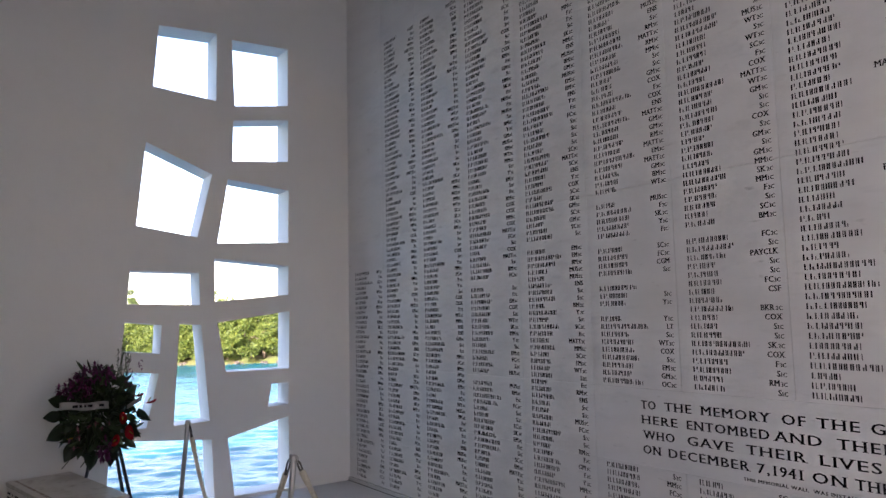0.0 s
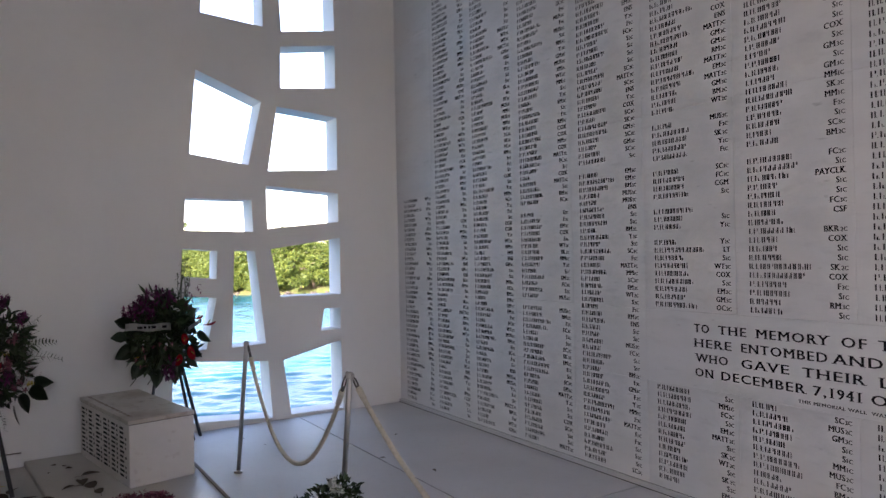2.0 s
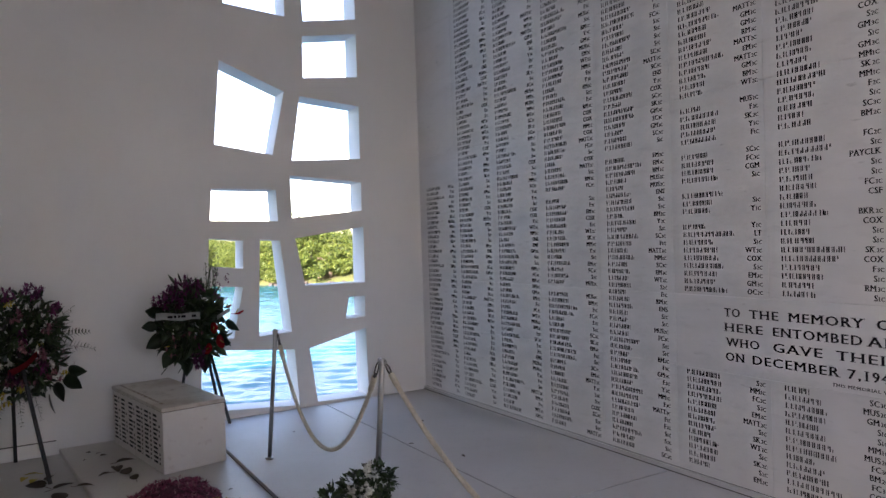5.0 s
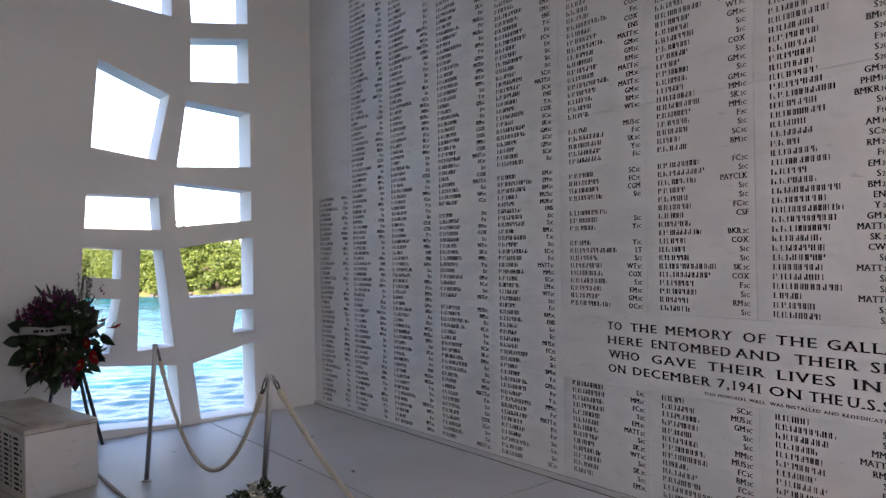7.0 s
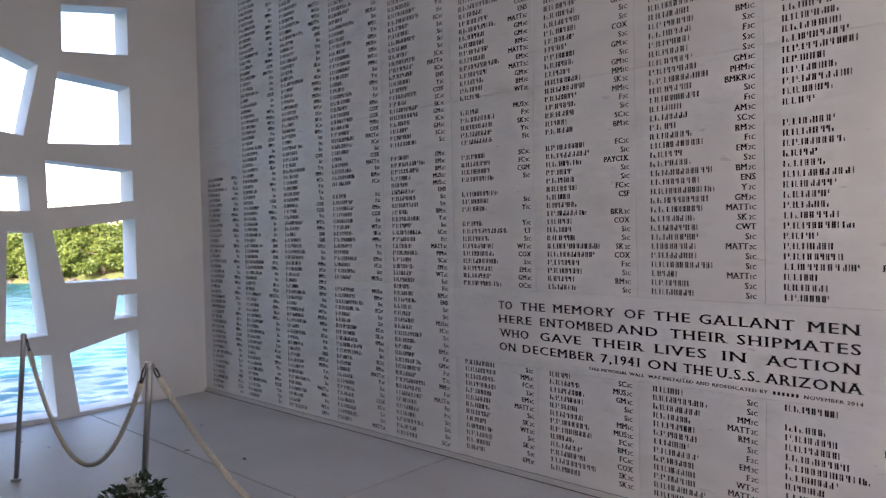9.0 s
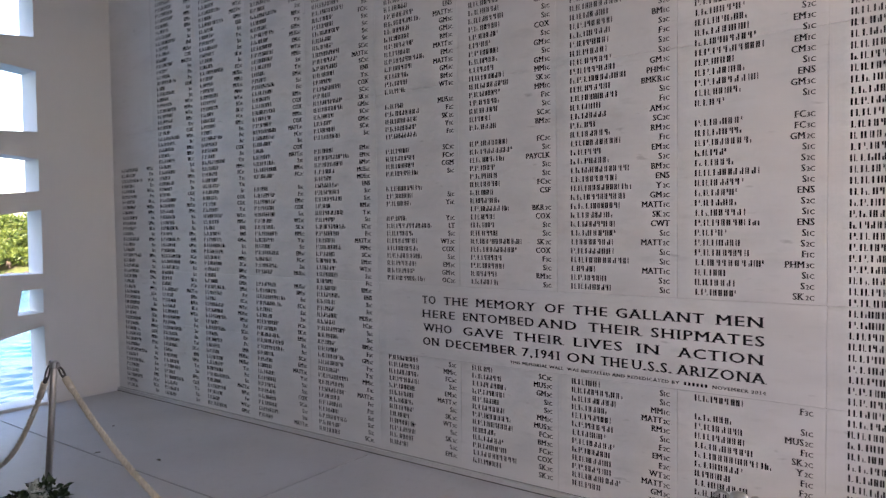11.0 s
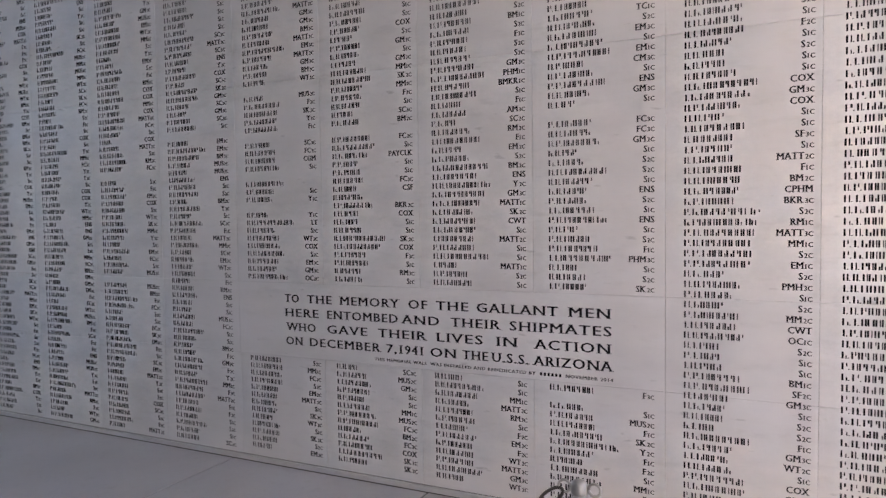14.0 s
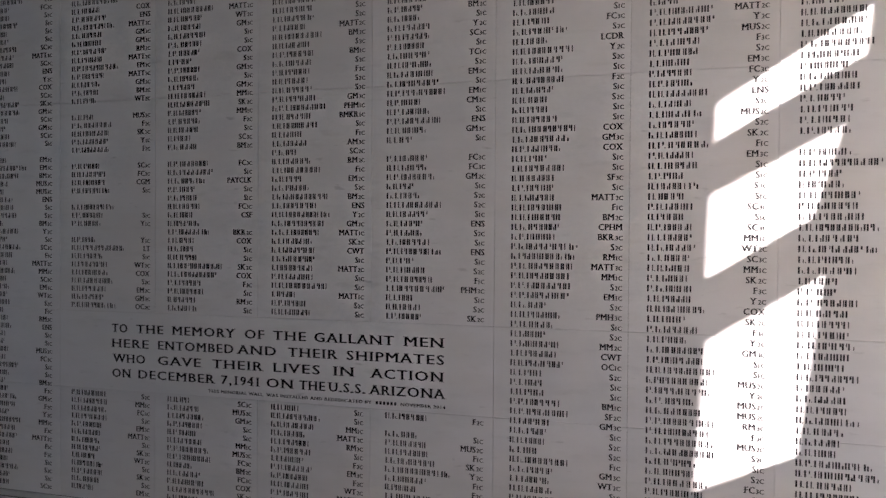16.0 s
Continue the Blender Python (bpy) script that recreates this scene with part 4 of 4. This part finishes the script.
# ---- fallen leaves and petals ----
def fallen(name, place, length, label, seed, mat):
    rng = random.Random(seed)
    bm = bmesh.new()
    blade(bm, aim((0, 0, 0.012), (1, 0, 0.08), rng.uniform(-0.3, 0.3)), length, length * 0.55, 0.1, 0.35, 6)
    if length > 0.08:
        tube(bm, [(0, 0, 0.012), (-length * 0.4, length * 0.1, 0.006)], 0.002, 4)
    ob = part(name, bm, mat, smooth=True)
    ob.matrix_world = pose(*place, 0, 0, rng.uniform(0, 360))
    return tagged(ob, label, "leaf", "fallen leaves and petals")


rng = random.Random(5)
for x, y, z, l in ((0.80, -3.34, STEP, 0.14), (0.92, -3.36, STEP, 0.16), (1.18, -3.30, STEP, 0.16), (1.35, -3.27, STEP, 0.12), (1.05, -3.42, STEP, 0.10), (0.96, -3.86, LOW, 0.18), (1.06, -3.80, LOW, 0.16), (1.38, -3.80, LOW, 0.20), (1.25, -3.66, STEP, 0.12), (0.8, -3.84, LOW, 0.14), (2.1, -3.78, LOW, 0.14)):
    fallen("fallen_leaf", (x, y, z), l, "dark curled leaf fallen on the stone floor", rng.randint(0, 999), BROWN)
for x, y, z in ((0.35, -3.50, STEP), (0.42, -3.46, STEP), (0.55, -3.55, STEP), (0.50, -3.44, STEP), (2.0, -2.72, STEP), (2.5, -2.70, STEP), (0.58, -1.98, TOP), (0.9, -1.9, TOP), (1.31, -0.78, TOP), (2.4, -1.05, TOP), (1.1, -4.3, LOW), (1.9, -1.2, TOP)):
    fallen("fallen_petal", (x, y, z), rng.uniform(0.03, 0.06), "tiny dark petal fallen on the stone floor", rng.randint(0, 999), BROWN)
for x, y in ((0.62, -3.98), (0.72, -3.92), (0.55, -3.90)):
    fallen("fallen_flower", (x, y, LOW), 0.10, "yellow flower fallen under the easel", rng.randint(0, 999), YELLOW)

# ---- outside ----
SEA = -2.5
xs, ys = np.arange(-74.0, -1.2, 0.2), np.arange(-1.5, 40.0, 0.2)
gx, gy = np.meshgrid(xs, ys, indexing="ij")
gz = np.zeros_like(gx)
wave_rng = np.random.RandomState(4)
for _ in range(26):
    ang, wl = radians(152) + wave_rng.normal(0, 0.38), wave_rng.uniform(0.5, 1.1)
    gz += 0.0060 * wl ** 0.9 * np.sin((gx * math.cos(ang) + gy * math.sin(ang)) * math.tau / wl + wave_rng.uniform(0, 6.28))
gz -= 0.05 * np.abs(gz) / 0.05 * 0.3
nx, ny = gx.shape
verts = np.stack([gx, gy, SEA + gz], -1).reshape(-1, 3).tolist()
idx = np.arange(nx * ny).reshape(nx, ny)
faces = np.stack([idx[:-1, :-1], idx[1:, :-1], idx[1:, 1:], idx[:-1, 1:]], -1).reshape(-1, 4).tolist()
n = len(verts)
verts += [(-3500, -3500, SEA - 0.3), (3500, -3500, SEA - 0.3), (3500, 3500, SEA - 0.3), (-3500, 3500, SEA - 0.3)]
faces.append([n, n + 1, n + 2, n + 3])
me = bpy.data.meshes.new("water")
me.from_pydata(verts, [], faces)
me.materials.append(WATER)
me.polygons.foreach_set("use_smooth", [True] * len(faces))
tagged(new("water", me), "rippled blue-green harbour water", "water", kind="structure")
SHORE, ALONG, INLAND = Vector((-63.6, 21.3, 0)), Vector((0.686, 0.728, 0)), Vector((-0.728, 0.686, 0))


def shore_point(s, d, z):
    p = SHORE + ALONG * s + INLAND * (d + 1.2 * math.sin(s * 0.31) + 0.6 * math.sin(s * 0.93))
    return Vector((p.x, p.y, z))


bm = bmesh.new()
grid = []
for s in range(-120, 121, 2):
    grid.append([bm.verts.new(shore_point(s, d, SEA + z + 0.12 * math.sin(s * 1.7 + d))) for d, z in ((-1.0, -0.6), (0.3, 0.18), (1.2, 0.5), (4, 1.1), (12, 1.5), (40, 1.6), (300, 1.8))])
for a, b in zip(grid, grid[1:]):
    for k in range(len(a) - 1):
        bm.faces.new((a[k], a[k + 1], b[k + 1], b[k]))
tagged(part("ground", bm, GRASS, smooth=True), "grassy yellow-green far shore", "ground", kind="structure")
rng = random.Random(9)
bm = bmesh.new()
for _ in range(320):
    s = rng.uniform(-60, 40)
    p = shore_point(s, rng.uniform(-0.7, 0.9), SEA + rng.uniform(0, 0.12))
    v = bmesh.ops.create_icosphere(bm, subdivisions=1, radius=rng.uniform(0.1, 0.3), matrix=Matrix.Translation(p))["verts"]
    for w in v:
        w.co += rnd(rng, 0.05)
tagged(part("shore_rocks", bm, ROCK), "brown rocks along the waterline", "rocks", kind="stuff")


def tree(seed, height, spread, clumps, mat, leaf=0.19):
    """Trunk with limbs, and a crown of leaf clumps with gaps between them."""
    rng = random.Random(seed)
    ob = new("shore_tree")
    bm = bmesh.new()
    top = Vector((rng.uniform(-0.3, 0.3), rng.uniform(-0.3, 0.3), height * 0.5))
    tube(bm, [(0, 0, -0.4), top * 0.5 + rnd(rng, 0.1), top], 0.13, 7, 0.07)
    heads = []
    for k in range(clumps):
        a = rng.uniform(0, math.tau)
        r = spread * math.sqrt(rng.random())
        z = height * rng.uniform(0.22, 0.93) * (1 - 0.35 * (r / spread) ** 2)
        heads.append(Vector((r * math.cos(a), r * math.sin(a), z)))
        if k % 2 == 0:
            tube(bm, [top * rng.uniform(0.5, 1), (top + heads[-1]) / 2 + rnd(rng, 0.2), heads[-1]], 0.05, 5, 0.015)
    part("trunk", bm, BARK, ob)
    bm = bmesh.new()
    for h in heads:
        size = spread * rng.uniform(0.24, 0.42)
        for _ in range(210):
            o = rnd(rng)
            while o.length > 1 or o.length < 0.35:
                o = rnd(rng)
            p = h + Vector((o.x * size, o.y * size, o.z * size * 0.7))
            blade(bm, aim(p, (o + rnd(rng, 0.8)).normalized(), rng.uniform(-3, 3)), leaf * rng.uniform(0.6, 1.3), leaf * 0.5, 0.2, 0.2, 2)
    part("crown", bm, mat, ob)
    return ob


KINDS = [tree(1, 5.0, 2.3, 20, CROWN), tree(2, 4.2, 2.4, 18, CROWN), tree(3, 3.0, 2.0, 14, CROWN), tree(4, 5.6, 2.5, 20, CROWN_DEEP), tree(5, 2.0, 1.6, 11, CROWN), tree(6, 1.5, 1.3, 9, CROWN_DEEP)]
for k in KINDS:
    tagged(k, "sunlit yellow-green tree on the far shore", "tree", "trees on the far shore")
HUT_AT = (-65.7, 27.6)


def in_clearing(p):
    """The open grass strip that runs from the hut down to the water."""
    d = Vector((p.x - HUT_AT[0], p.y - HUT_AT[1]))
    return d.dot(Vector((0.916, -0.40))) > -1.0 and abs(d.dot(Vector((0.40, 0.916)))) < 1.9


spots = []
for s in range(-46, 26):
    spots.append((s + rng.uniform(-0.4, 0.4), rng.uniform(1.0, 2.2), rng.choice((4, 5, 2, 4))))
for s in range(-46, 26):
    spots.append((s + rng.uniform(-0.4, 0.4), rng.uniform(2.2, 3.2), rng.choice((4, 2, 5, 4))))
for s in range(-46, 26, 2):
    spots.append((s + rng.uniform(-0.7, 0.7), rng.uniform(3.0, 5.0), rng.choice((1, 2, 2, 0))))
    spots.append((s + rng.uniform(-0.7, 0.7), rng.uniform(6.0, 10.0), rng.choice((0, 1, 3, 1))))
for s, d, k in spots:
    if 6 < s < 10 and d < 2.0:
        continue
    if in_clearing(shore_point(s, d, 0)):
        continue
    if (shore_point(s, d, 0) - Vector((HUT_AT[0], HUT_AT[1], 0))).length < 2.6:
        continue
    p = shore_point(s, d, SEA + (0.45 if d < 2.4 else 1.1 if d < 5.2 else 1.4))
    m = Matrix.Translation(p) @ Matrix.Rotation(rng.uniform(0, math.tau), 4, "Z")
    made = copy_thing(KINDS[k], m)
    made.scale = [rng.uniform(0.95, 1.15) * (1.05 if s < -6 else 1.3 if s < 2 else 1.55)] * 3
for i, k in enumerate(KINDS):
    k.matrix_world = Matrix.Translation(shore_point(-48 - 4 * i, 5, SEA + 1.0))
tall = tree(8, 8.6, 1.3, 26, CROWN_DEEP, 0.25)
tall.matrix_world = Matrix.Translation((-100, 19.6, SEA + 1.4))
tagged(tall, "tall thin dark tree far behind the shore", "tree")
hut = thing("shore_hut", (*HUT_AT, -1.4), "small white hut with a flat roof among trees", "hut", turn=30)
bm = bmesh.new()
box(bm, (-0.7, -0.55, -0.1), (0.7, 0.55, 1.5), 0.02)
part("wall", bm, HUT, hut)
bm = bmesh.new()
box(bm, (-0.95, -0.8, 1.5), (0.95, 0.8, 1.62), 0.02)
part("roof", bm, HUT, hut)
bm = bmesh.new()
box(bm, (-0.3, -0.58, 0.6), (0.3, -0.54, 1.15), 0.01)
part("window", bm, BLACK, hut, "dark window opening")
